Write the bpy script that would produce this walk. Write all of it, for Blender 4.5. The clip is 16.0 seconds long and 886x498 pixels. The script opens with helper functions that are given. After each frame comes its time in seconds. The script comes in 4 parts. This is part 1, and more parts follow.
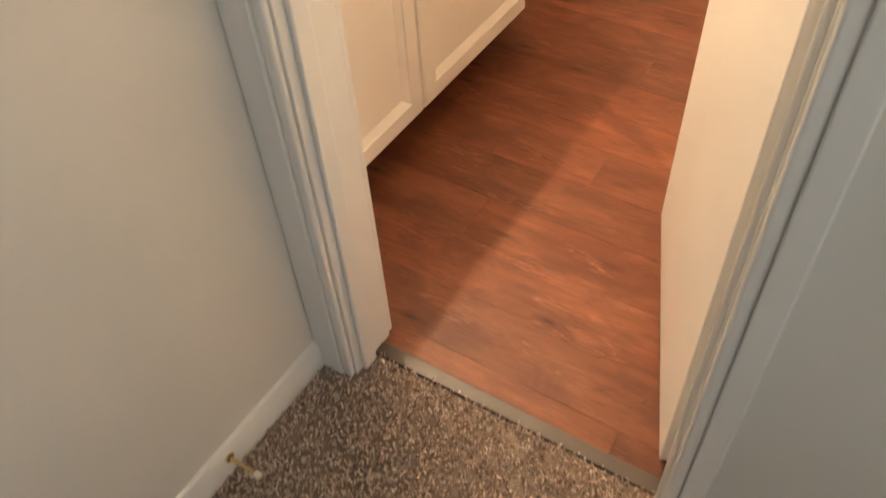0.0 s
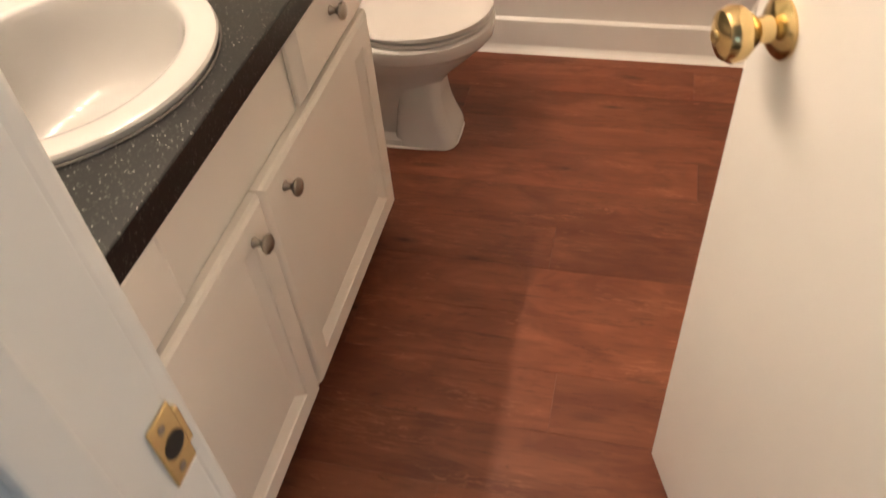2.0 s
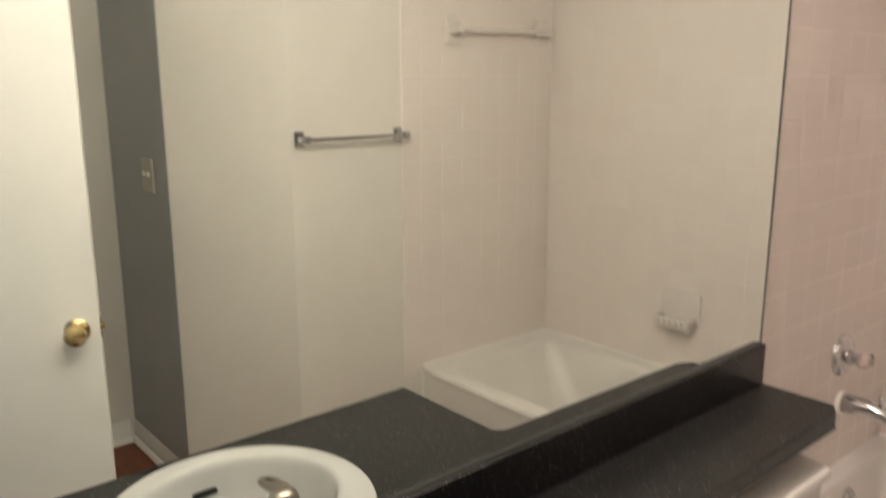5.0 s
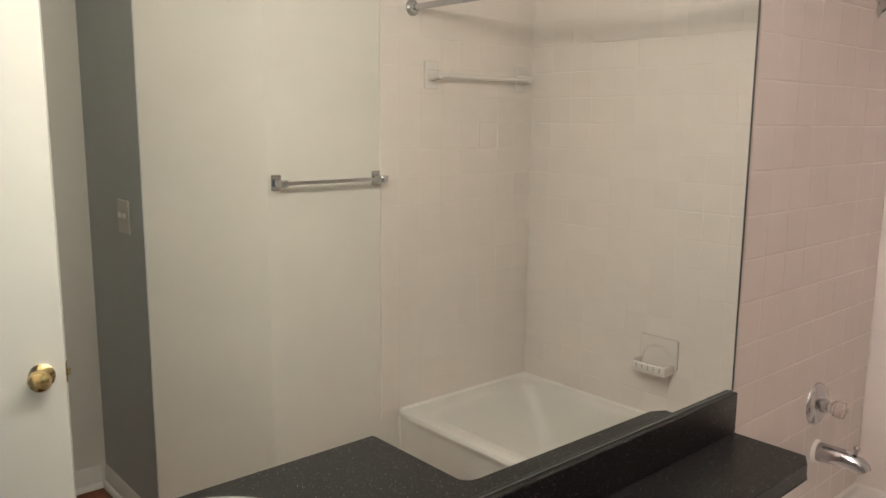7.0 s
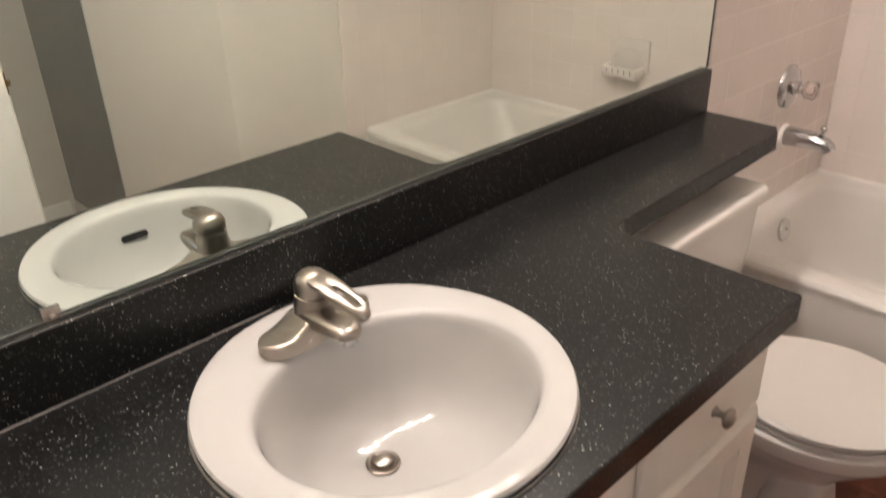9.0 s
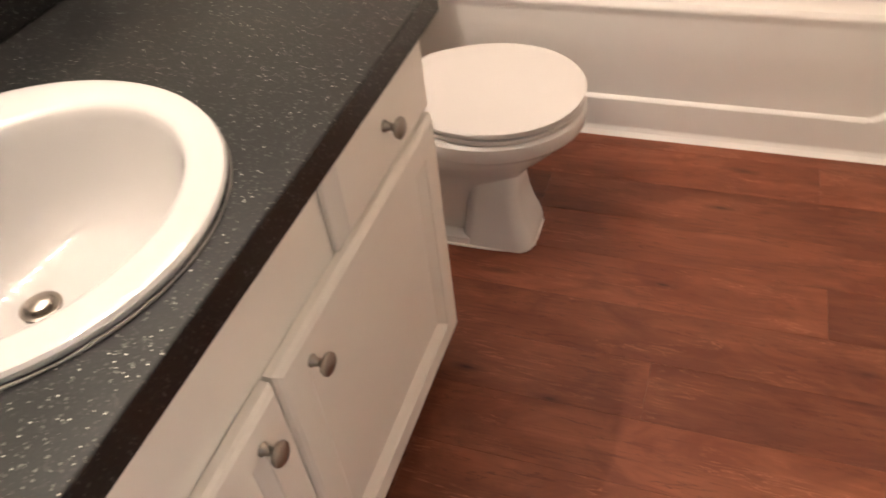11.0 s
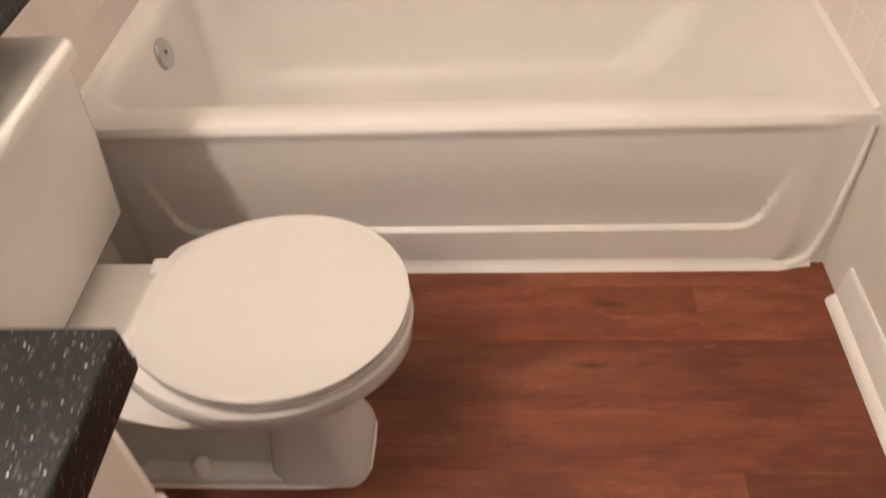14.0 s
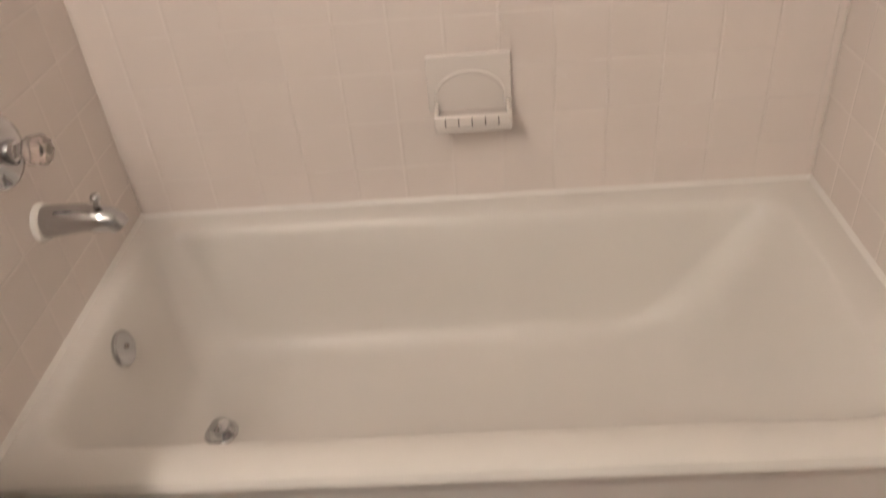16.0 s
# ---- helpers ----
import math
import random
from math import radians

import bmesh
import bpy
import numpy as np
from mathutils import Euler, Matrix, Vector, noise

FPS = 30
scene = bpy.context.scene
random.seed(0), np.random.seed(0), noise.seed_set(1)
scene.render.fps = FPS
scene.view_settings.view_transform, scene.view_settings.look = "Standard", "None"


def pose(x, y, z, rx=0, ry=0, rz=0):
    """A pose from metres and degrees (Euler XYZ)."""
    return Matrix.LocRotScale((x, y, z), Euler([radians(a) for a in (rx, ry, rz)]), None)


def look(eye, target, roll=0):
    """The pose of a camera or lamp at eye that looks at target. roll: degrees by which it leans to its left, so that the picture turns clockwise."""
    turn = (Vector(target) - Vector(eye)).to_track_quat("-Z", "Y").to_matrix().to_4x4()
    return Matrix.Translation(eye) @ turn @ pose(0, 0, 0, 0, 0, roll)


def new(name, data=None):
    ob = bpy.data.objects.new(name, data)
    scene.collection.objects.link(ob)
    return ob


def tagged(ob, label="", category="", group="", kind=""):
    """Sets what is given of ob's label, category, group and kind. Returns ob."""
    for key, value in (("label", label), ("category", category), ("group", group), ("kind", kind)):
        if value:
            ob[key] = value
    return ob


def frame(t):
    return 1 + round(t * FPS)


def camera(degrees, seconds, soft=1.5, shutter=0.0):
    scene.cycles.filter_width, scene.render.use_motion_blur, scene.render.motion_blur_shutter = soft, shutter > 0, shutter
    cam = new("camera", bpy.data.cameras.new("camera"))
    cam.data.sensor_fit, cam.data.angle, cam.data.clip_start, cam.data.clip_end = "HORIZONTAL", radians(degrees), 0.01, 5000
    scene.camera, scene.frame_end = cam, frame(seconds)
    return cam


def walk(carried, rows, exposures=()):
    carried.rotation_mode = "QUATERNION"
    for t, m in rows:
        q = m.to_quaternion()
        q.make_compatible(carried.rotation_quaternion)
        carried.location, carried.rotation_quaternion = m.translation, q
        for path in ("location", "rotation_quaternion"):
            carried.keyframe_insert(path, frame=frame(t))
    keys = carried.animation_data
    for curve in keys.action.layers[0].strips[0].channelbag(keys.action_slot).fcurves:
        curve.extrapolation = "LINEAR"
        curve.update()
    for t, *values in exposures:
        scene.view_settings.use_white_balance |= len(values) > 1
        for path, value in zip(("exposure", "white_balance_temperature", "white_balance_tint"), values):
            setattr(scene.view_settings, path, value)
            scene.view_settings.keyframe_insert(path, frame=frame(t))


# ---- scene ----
cam = camera(59.2, 16.0, shutter=0.5)
PATH = [
    (0, (1.481, -0.485, 1.315), (0.705, 0.623, -0.158), -4.1),
    (0.5, (1.395, -0.315, 1.336), (0.633, 0.779, -0.154), -5.7),
    (1, (1.293, -0.162, 1.327), (0.565, 0.972, -0.151), -5.9),
    (1.5, (1.164, -0.048, 1.335), (0.564, 1.176, -0.128), -7.7),
    (2, (1.057, 0.041, 1.348), (0.648, 1.379, -0.081), -5.7),
    (2.5, (1.007, 0.118, 1.37), (0.543, 1.478, -0.022), -1.0),
    (3, (0.989, 0.215, 1.4), (0.234, 1.525, 0.09), -1.0),
    (3.5, (0.94, 0.235, 1.43), (-0.053, 1.57, 0.32), -1.5),
    (4, (0.921, 0.251, 1.48), (-0.254, 1.618, 0.615), -1.6),
    (4.5, (0.917, 0.258, 1.524), (-0.438, 1.583, 0.886), -1.0),
    (5, (0.919, 0.247, 1.571), (-0.57, 1.513, 1.146), -0.1),
    (5.2, (0.923, 0.255, 1.591), (-0.6, 1.5, 1.231), 0.3),
    (7.3, (0.942, 0.285, 1.584), (-0.527, 1.603, 1.259), 0.3),
    (7.5, (0.94, 0.282, 1.542), (-0.513, 1.606, 1.175), -0.2),
    (8, (0.937, 0.284, 1.511), (-0.476, 1.579, 0.94), -0.6),
    (8.5, (0.93, 0.291, 1.466), (-0.427, 1.553, 0.717), -1.3),
    (9, (0.924, 0.299, 1.421), (-0.364, 1.522, 0.5), -1.7),
    (9.5, (0.925, 0.301, 1.398), (-0.278, 1.496, 0.337), -2.7),
    (10, (0.929, 0.318, 1.361), (-0.102, 1.563, 0.184), -5.5),
    (10.2, (0.933, 0.33, 1.345), (0.016, 1.616, 0.117), -6.2),
    (12.3, (0.984, 0.589, 1.214), (0.628, 1.912, -0.243), -8.9),
    (12.5, (0.981, 0.642, 1.208), (0.656, 1.965, -0.256), -9.1),
    (13, (0.948, 0.79, 1.201), (0.698, 2.138, -0.255), -8.8),
    (13.5, (0.888, 0.923, 1.238), (0.711, 2.292, -0.209), -6.9),
    (14, (0.852, 1.021, 1.245), (0.704, 2.425, -0.173), -4.8),
    (14.5, (0.832, 1.169, 1.259), (0.678, 2.625, -0.104), -4.4),
    (15, (0.852, 1.286, 1.272), (0.647, 2.774, -0.049), -5.7),
    (15.5, (0.813, 1.392, 1.319), (0.654, 2.897, 0.011), -4.8),
    (16, (0.81, 1.455, 1.327), (0.691, 3.079, 0.165), -5.6),
]
# seconds, stops, kelvin, tint
TONE = [(0.0, 0.85, 8900, 13), (0.5, 0.77, 8600, 13), (1.0, 0.56, 7700, 12), (1.5, 0.40, 7200, 12), (2.0, 0.22, 6800, 10), (2.5, 0.20, 6800, 10), (3.0, 0.22, 6800, 10), (3.5, 0.10, 6600, 10), (4.0, -0.09, 6450, 9), (4.5, -0.22, 6250, 9), (5.0, -0.31, 5850, 8), (7.5, -0.43, 5650, 8), (8.0, -0.24, 5650, 8), (9.0, -0.07, 5750, 9), (10.2, 0.12, 6100, 10), (12.3, 0.72, 6300, 13), (13.0, 0.55, 6350, 10), (13.5, 0.40, 6150, 10), (15.0, -0.16, 5950, 10), (16.0, -0.32, 5850, 7)]
walk(cam, [(t, look(e, g, r)) for t, e, g, r in PATH], TONE)

# ---- light ----
BULB = 312.0
EAST_WATTS, SOUTH_WATTS = 3.7, 2.0

# ---- materials ----


def mat(name, color=(0.8, 0.8, 0.8), rough=0.5, metal=0.0, spec=0.5):
    m = bpy.data.materials.new(name)
    m.use_nodes = True
    b = m.node_tree.nodes["Principled BSDF"]
    b.inputs["Base Color"].default_value = (*color, 1)
    b.inputs["Roughness"].default_value = rough
    b.inputs["Metallic"].default_value = metal
    b.inputs["Specular IOR Level"].default_value = spec
    return m


def node(m, kind, **sockets):
    n = m.node_tree.nodes.new(kind)
    for key, value in sockets.items():
        n.inputs[key].default_value = value
    return n


def link(m, a, b):
    m.node_tree.links.new(a, b)


def shader(m):
    return m.node_tree.nodes["Principled BSDF"]


def coords(m, scale=(1, 1, 1), shuffle=False):
    """Object coordinates, stretched; shuffle shifts them from piece to piece."""
    tc = node(m, "ShaderNodeTexCoord")
    mp = node(m, "ShaderNodeMapping")
    mp.inputs["Scale"].default_value = scale
    link(m, tc.outputs["Object"], mp.inputs["Vector"])
    if shuffle:
        info = node(m, "ShaderNodeObjectInfo")
        mul = node(m, "ShaderNodeVectorMath")
        mul.operation = "SCALE"
        mul.inputs[0].default_value = (31.7, 17.3, 9.1)
        link(m, info.outputs["Random"], mul.inputs["Scale"])
        link(m, mul.outputs["Vector"], mp.inputs["Location"])
    return mp.outputs["Vector"]


def noise_tex(m, vec, scale, detail=4, rough=0.55, distort=0.0):
    n = node(m, "ShaderNodeTexNoise", Scale=scale, Detail=detail, Roughness=rough, Distortion=distort)
    link(m, vec, n.inputs["Vector"])
    return n.outputs["Fac"]


def ramp(m, fac, stops):
    r = node(m, "ShaderNodeValToRGB")
    while len(r.color_ramp.elements) < len(stops):
        r.color_ramp.elements.new(0.5)
    for e, (p, c) in zip(r.color_ramp.elements, stops):
        e.position = p
        e.color = (*c, 1) if len(c) == 3 else c
    link(m, fac, r.inputs["Fac"])
    return r.outputs["Color"]


def mix(m, fac, a, b, mode="MIX"):
    n = node(m, "ShaderNodeMix")
    n.data_type, n.blend_type = "RGBA", mode
    if isinstance(fac, (int, float)):
        n.inputs[0].default_value = fac
    else:
        link(m, fac, n.inputs[0])
    for sock, v in ((n.inputs[6], a), (n.inputs[7], b)):
        if isinstance(v, tuple):
            sock.default_value = (*v, 1)
        else:
            link(m, v, sock)
    return n.outputs[2]


def bump(m, height, strength=0.2, distance=0.002):
    b = node(m, "ShaderNodeBump", Strength=strength, Distance=distance)
    link(m, height, b.inputs["Height"])
    link(m, b.outputs["Normal"], shader(m).inputs["Normal"])


def remap(m, fac, lo, hi):
    n = node(m, "ShaderNodeMapRange")
    n.inputs["To Min"].default_value, n.inputs["To Max"].default_value = lo, hi
    link(m, fac, n.inputs["Value"])
    return n.outputs["Result"]


def painted(name, color, rough, amount=0.06, grain=260.0, depth=0.0006, shuffle=False):
    """A painted or glazed surface: slow drift of tone, fine relief, uneven gloss."""
    m = mat(name, color, rough)
    v = coords(m, shuffle=shuffle)
    slow = noise_tex(m, v, 2.3, 3)
    dark = tuple(c * (1 - amount) for c in color)
    light = tuple(min(1, c * (1 + amount * 0.5)) for c in color)
    link(m, ramp(m, slow, [(0.3, dark), (0.7, light)]), shader(m).inputs["Base Color"])
    link(m, remap(m, noise_tex(m, v, 9.0, 4), rough * 0.8, min(1, rough * 1.25)), shader(m).inputs["Roughness"])
    bump(m, noise_tex(m, v, grain, 2), 0.35, depth)
    return m


M_WALL = painted("wall_paint", (0.71, 0.675, 0.62), 0.55, 0.04, 210, 0.0008)
# wall paint with the alcove's cool shade put into its colour
M_WALL_SHADE = painted("shaded_wall_paint", (0.44, 0.452, 0.45), 0.55, 0.04, 210, 0.0008)
M_CEIL = painted("ceiling_paint", (0.74, 0.72, 0.68), 0.8, 0.03, 120, 0.002)
M_TRIM = painted("trim_paint", (0.80, 0.78, 0.74), 0.37, 0.04, 90, 0.0004)
M_CAB = painted("cabinet_paint", (0.87, 0.82, 0.75), 0.38, 0.05, 130, 0.0003)
M_DOOR = painted("door_paint", (0.80, 0.775, 0.735), 0.4, 0.05, 150, 0.0003)
M_TUB = painted("tub_enamel", (0.73, 0.70, 0.66), 0.37, 0.03, 60, 0.0002)
# china split by light: colour darkened for the brightly lit sink, lighter for the toilet
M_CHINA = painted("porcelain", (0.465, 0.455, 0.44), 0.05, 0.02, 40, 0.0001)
M_TOILET = painted("toilet_china", (0.76, 0.735, 0.70), 0.08, 0.03, 40, 0.0001)
M_CERAMIC = painted("bathroom_ceramic", (0.73, 0.68, 0.64), 0.12, 0.03, 40, 0.0002)
M_SEAT = mat("seat_plastic", (0.58, 0.55, 0.52), 0.30)
M_TILE = painted("glazed_tile", (0.77, 0.70, 0.655), 0.045, 0.03, 30, 0.0003, True)
M_GROUT = painted("grout", (0.74, 0.675, 0.63), 0.7, 0.05, 300, 0.001)
M_CAULK = painted("caulk", (0.80, 0.77, 0.73), 0.45, 0.05, 100, 0.0008)
M_CHROME = mat("chrome", (0.56, 0.56, 0.57), 0.07, 1)
M_NICKEL = mat("satin_nickel", (0.36, 0.325, 0.285), 0.28, 1)
M_BRASS = mat("polished_brass", (0.76, 0.58, 0.29), 0.18, 1)
# near-black for holes that aren't cut: their inner shade put into colour
M_HOLE_SHADE = mat("hole_shade", (0.015, 0.014, 0.013), 0.6)
M_MIRROR = mat("mirror_silver", (0.83, 0.90, 0.84), 0.0, 1)
M_EDGE = mat("mirror_edge", (0.05, 0.055, 0.05), 0.3)
M_RUBBER = mat("white_rubber", (0.72, 0.68, 0.6), 0.6)
M_PLATE = mat("switch_plastic", (0.55, 0.52, 0.45), 0.35)
M_TOE = painted("toe_kick", (0.10, 0.07, 0.05), 0.6, 0.2)
M_STRIP = painted("threshold_metal", (0.075, 0.058, 0.048), 0.4, 0.25, 200, 0.0006)
M_ACRYLIC = mat("clear_acrylic", (0.93, 0.84, 0.80), 0.06)
shader(M_ACRYLIC).inputs["Transmission Weight"].default_value = 0.85
shader(M_ACRYLIC).inputs["IOR"].default_value = 1.49
M_BEAD = mat("clear_caulk", (0.21, 0.20, 0.185), 0.12)
M_BULB = mat("lit_bulb", (1, 1, 1), 0.3)
shader(M_BULB).inputs["Emission Color"].default_value = (1.0, 0.81, 0.66, 1)
shader(M_BULB).inputs["Emission Strength"].default_value = BULB
M_GLASS = mat("window_glass", (1, 1, 1), 0.0)
shader(M_GLASS).inputs["Transmission Weight"].default_value = 1.0


def make_nickel():
    v = coords(M_NICKEL, (1, 1, 1))
    link(M_NICKEL, remap(M_NICKEL, noise_tex(M_NICKEL, v, 60, 4), 0.285, 0.36), shader(M_NICKEL).inputs["Roughness"])


make_nickel()


def make_counter():
    m = mat("black_laminate", (0.012, 0.012, 0.012), 0.31, 0.0, 0.3)
    v = coords(m)
    spots = node(m, "ShaderNodeTexVoronoi", Scale=205.0)
    link(m, v, spots.inputs["Vector"])
    close = ramp(m, spots.outputs["Distance"], [(0.12, (1, 1, 1)), (0.25, (0, 0, 0))])
    sep = node(m, "ShaderNodeSeparateColor")
    link(m, spots.outputs["Color"], sep.inputs["Color"])
    pick = ramp(m, sep.outputs["Red"], [(0.74, (0, 0, 0)), (0.98, (1, 1, 1))])
    fleck = mix(m, 1.0, close, pick, "MULTIPLY")
    fine = node(m, "ShaderNodeTexVoronoi", Scale=420.0)
    link(m, v, fine.inputs["Vector"])
    sep2 = node(m, "ShaderNodeSeparateColor")
    link(m, fine.outputs["Color"], sep2.inputs["Color"])
    base = ramp(m, sep2.outputs["Green"], [(0.0, (0.005, 0.005, 0.005)), (0.86, (0.008, 0.008, 0.0076)), (0.96, (0.028, 0.027, 0.025)), (1.0, (0.10, 0.097, 0.09))])
    link(m, mix(m, fleck, base, (0.62, 0.60, 0.55)), shader(m).inputs["Base Color"])
    link(m, remap(m, noise_tex(m, v, 14, 5), 0.285, 0.36), shader(m).inputs["Roughness"])
    bump(m, noise_tex(m, v, 500, 2), 0.25, 0.0004)
    return m


M_TOP = make_counter()


def make_wood():
    m = mat("vinyl_plank", (0.172, 0.062, 0.031), 0.42, 0.0, 0.35)

    def tone_of(v, k=1.10):
        return tuple(c * k for c in v)

    grain = noise_tex(m, coords(m, (1.1, 7, 1), True), 2.0, 8, 0.60, 1.1)
    fine = noise_tex(m, coords(m, (4, 70, 1), True), 3.0, 5, 0.65, 0.5)
    col = ramp(m, grain, [(0.25, tone_of((0.098, 0.026, 0.012))), (0.42, tone_of((0.142, 0.040, 0.018))), (0.58, tone_of((0.186, 0.059, 0.028))), (0.78, tone_of((0.245, 0.090, 0.047)))])
    col = mix(m, 0.25, col, ramp(m, fine, [(0.3, (0.085, 0.024, 0.011)), (0.7, (0.235, 0.080, 0.040))]))
    # slow dark and light clouds along the board
    blotch = noise_tex(m, coords(m, (1.8, 3.6, 1), True), 2.4, 4, 0.6, 0.8)
    col = mix(m, ramp(m, blotch, [(0.46, (0, 0, 0)), (0.62, (0.72, 0.72, 0.72))]), col, tone_of((0.098, 0.025, 0.011)))
    # thin wavy veins, gathered in patches: pale ones and dark ones
    patch = noise_tex(m, coords(m, (3.0, 9, 1), True), 1.6, 3, 0.5, 0.6)
    vein = noise_tex(m, coords(m, (2.4, 26, 1), True), 2.2, 4, 0.55, 1.8)
    pale = ramp(m, vein, [(0.462, (0, 0, 0)), (0.485, (0.72, 0.72, 0.72)), (0.51, (0, 0, 0))])
    pale = mix(m, 1.0, pale, ramp(m, patch, [(0.53, (0, 0, 0)), (0.62, (1, 1, 1))]), "MULTIPLY")
    vein2 = noise_tex(m, coords(m, (1.6, 20, 1), True), 2.4, 4, 0.55, 1.4)
    dark = ramp(m, vein2, [(0.557, (0, 0, 0)), (0.575, (0.8, 0.8, 0.8)), (0.595, (0, 0, 0))])
    dark = mix(m, 1.0, dark, ramp(m, patch, [(0.44, (1, 1, 1)), (0.56, (0.25, 0.25, 0.25))]), "MULTIPLY")
    col = mix(m, dark, col, (0.072, 0.018, 0.008))
    col = mix(m, pale, col, (0.340, 0.138, 0.076))
    # small dark knots with a halo
    knots = node(m, "ShaderNodeTexVoronoi", Scale=1.0)
    link(m, coords(m, (4.6, 18, 1), True), knots.inputs["Vector"])
    spot = ramp(m, knots.outputs["Distance"], [(0.04, (0.9, 0.9, 0.9)), (0.09, (0.45, 0.45, 0.45)), (0.24, (0, 0, 0))])
    some = node(m, "ShaderNodeSeparateColor")
    link(m, knots.outputs["Color"], some.inputs["Color"])
    spot = mix(m, 1.0, spot, ramp(m, some.outputs["Red"], [(0.42, (0, 0, 0)), (0.52, (1, 1, 1))]), "MULTIPLY")
    col = mix(m, spot, col, (0.034, 0.009, 0.004))
    info = node(m, "ShaderNodeObjectInfo")
    tone = ramp(m, info.outputs["Random"], [(0.0, (0.72, 0.69, 0.67)), (0.5, (0.97, 0.97, 0.97)), (1.0, (1.16, 1.15, 1.13))])
    col = mix(m, 1.0, col, tone, "MULTIPLY")
    link(m, col, shader(m).inputs["Base Color"])
    link(m, remap(m, fine, 0.40, 0.58), shader(m).inputs["Roughness"])
    bump(m, fine, 0.2, 0.0005)
    return m


M_WOOD = make_wood()


def make_carpet():
    m = mat("carpet_pile", (0.36, 0.27, 0.21), 0.95, 0, 0.1)
    geo = node(m, "ShaderNodeNewGeometry")
    tone = ramp(m, geo.outputs["Random Per Island"], [(0.0, (0.32, 0.22, 0.165)), (0.4, (0.55, 0.41, 0.335)), (0.75, (0.69, 0.55, 0.455)), (1.0, (0.84, 0.71, 0.61))])
    link(m, tone, shader(m).inputs["Base Color"])
    return m


M_CARPET = make_carpet()
M_BACKING = painted("carpet_backing", (0.30, 0.23, 0.18), 0.95, 0.3, 400, 0.004)

# ---- mesh helpers ----
ORIGIN = {}


def thing(name, at, label, category="", group="", kind=""):
    ob = new(name)
    ob.location = at
    ob.empty_display_size = 0.05
    ORIGIN[ob.name] = Vector(at)
    return tagged(ob, label, category, group, kind)


def part(name, bm, material, parent=None, label="", smooth=False):
    """One mesh object out of a bmesh in world metres, under a thing or a part."""
    base = ORIGIN[parent.name] if parent else Vector((0, 0, 0))
    bmesh.ops.translate(bm, verts=bm.verts, vec=-base)
    bmesh.ops.recalc_face_normals(bm, faces=bm.faces)
    me = bpy.data.meshes.new(name)
    bm.to_mesh(me)
    bm.free()
    me.materials.append(material)
    if smooth:
        me.shade_smooth()
        me.set_sharp_from_angle(angle=radians(38))
    ob = new(name, me)
    if parent:
        ob.parent = parent
    ORIGIN[ob.name] = base
    if label:
        tagged(ob, label)
    return ob


def structure(name, bm, material, label, category, smooth=False):
    return tagged(part(name, bm, material, None, "", smooth), label, category, "", "structure")


def box(x0, x1, y0, y1, z0, z1, bevel=0.0, seg=2, bm=None):
    bm = bm or bmesh.new()
    m = Matrix.Translation(((x0 + x1) / 2, (y0 + y1) / 2, (z0 + z1) / 2)) @ Matrix.Diagonal((x1 - x0, y1 - y0, z1 - z0, 1))
    made = bmesh.ops.create_cube(bm, size=1, matrix=m)["verts"]
    if bevel:
        edges = list({e for v in made for e in v.link_edges})
        bmesh.ops.bevel(bm, geom=edges, offset=bevel, segments=seg, affect="EDGES", profile=0.5)
    return bm


def loft(rings, bm=None, cap_start=True, cap_end=True, closed=True, strips=False):
    """Skin over rings of points, all of one length."""
    bm = bm or bmesh.new()
    rows = [[bm.verts.new(p) for p in ring] for ring in rings]
    n = len(rows[0])
    for a, b in zip(rows, rows[1:]):
        for i in range(n if closed else n - 1):
            j = (i + 1) % n
            bm.faces.new((a[i], a[j], b[j], b[i]))
    for row, wanted in ((rows[0], cap_start), (rows[-1], cap_end)):
        if wanted and strips:
            for i in range(n // 2 - 1):
                bm.faces.new((row[i], row[i + 1], row[n - 2 - i], row[n - 1 - i]))
        elif wanted:
            bm.faces.new(row)
    return bm


def tube(points, radii, seg=16, bm=None, flat=1.0):
    """A round bar along points; flat squeezes it across its second axis."""
    pts = [Vector(p) for p in points]
    if isinstance(radii, (int, float)):
        radii = [radii] * len(pts)
    rings = []
    side = None
    for i, p in enumerate(pts):
        d = (pts[min(i + 1, len(pts) - 1)] - pts[max(i - 1, 0)]).normalized()
        if side is None:
            side = d.orthogonal().normalized() if abs(d.z) > 0.9 else d.cross(Vector((0, 0, 1))).normalized()
        side = (side - d * side.dot(d)).normalized()
        up = side.cross(d)
        rings.append([p + side * math.cos(k * 2 * math.pi / seg) * radii[i] + up * math.sin(k * 2 * math.pi / seg) * radii[i] * flat for k in range(seg)])
    return loft(rings, bm)


def turned(centre, axis, profile, seg=28, bm=None):
    """A turned body: profile holds (distance along the axis, radius)."""
    c, a = Vector(centre), Vector(axis).normalized()
    u = a.orthogonal().normalized()
    w = a.cross(u)
    rings = [[c + a * d + (u * math.cos(k * 2 * math.pi / seg) + w * math.sin(k * 2 * math.pi / seg)) * max(r, 0.0004) for k in range(seg)] for d, r in profile]
    return loft(rings, bm)


def ellipse(cx, cy, z, ax, ay, n=56, power=2.0):
    out = []
    for k in range(n):
        c, s = math.cos(k * 2 * math.pi / n), math.sin(k * 2 * math.pi / n)
        out.append((cx + ax * math.copysign(abs(c) ** (2 / power), c), cy + ay * math.copysign(abs(s) ** (2 / power), s), z))
    return out


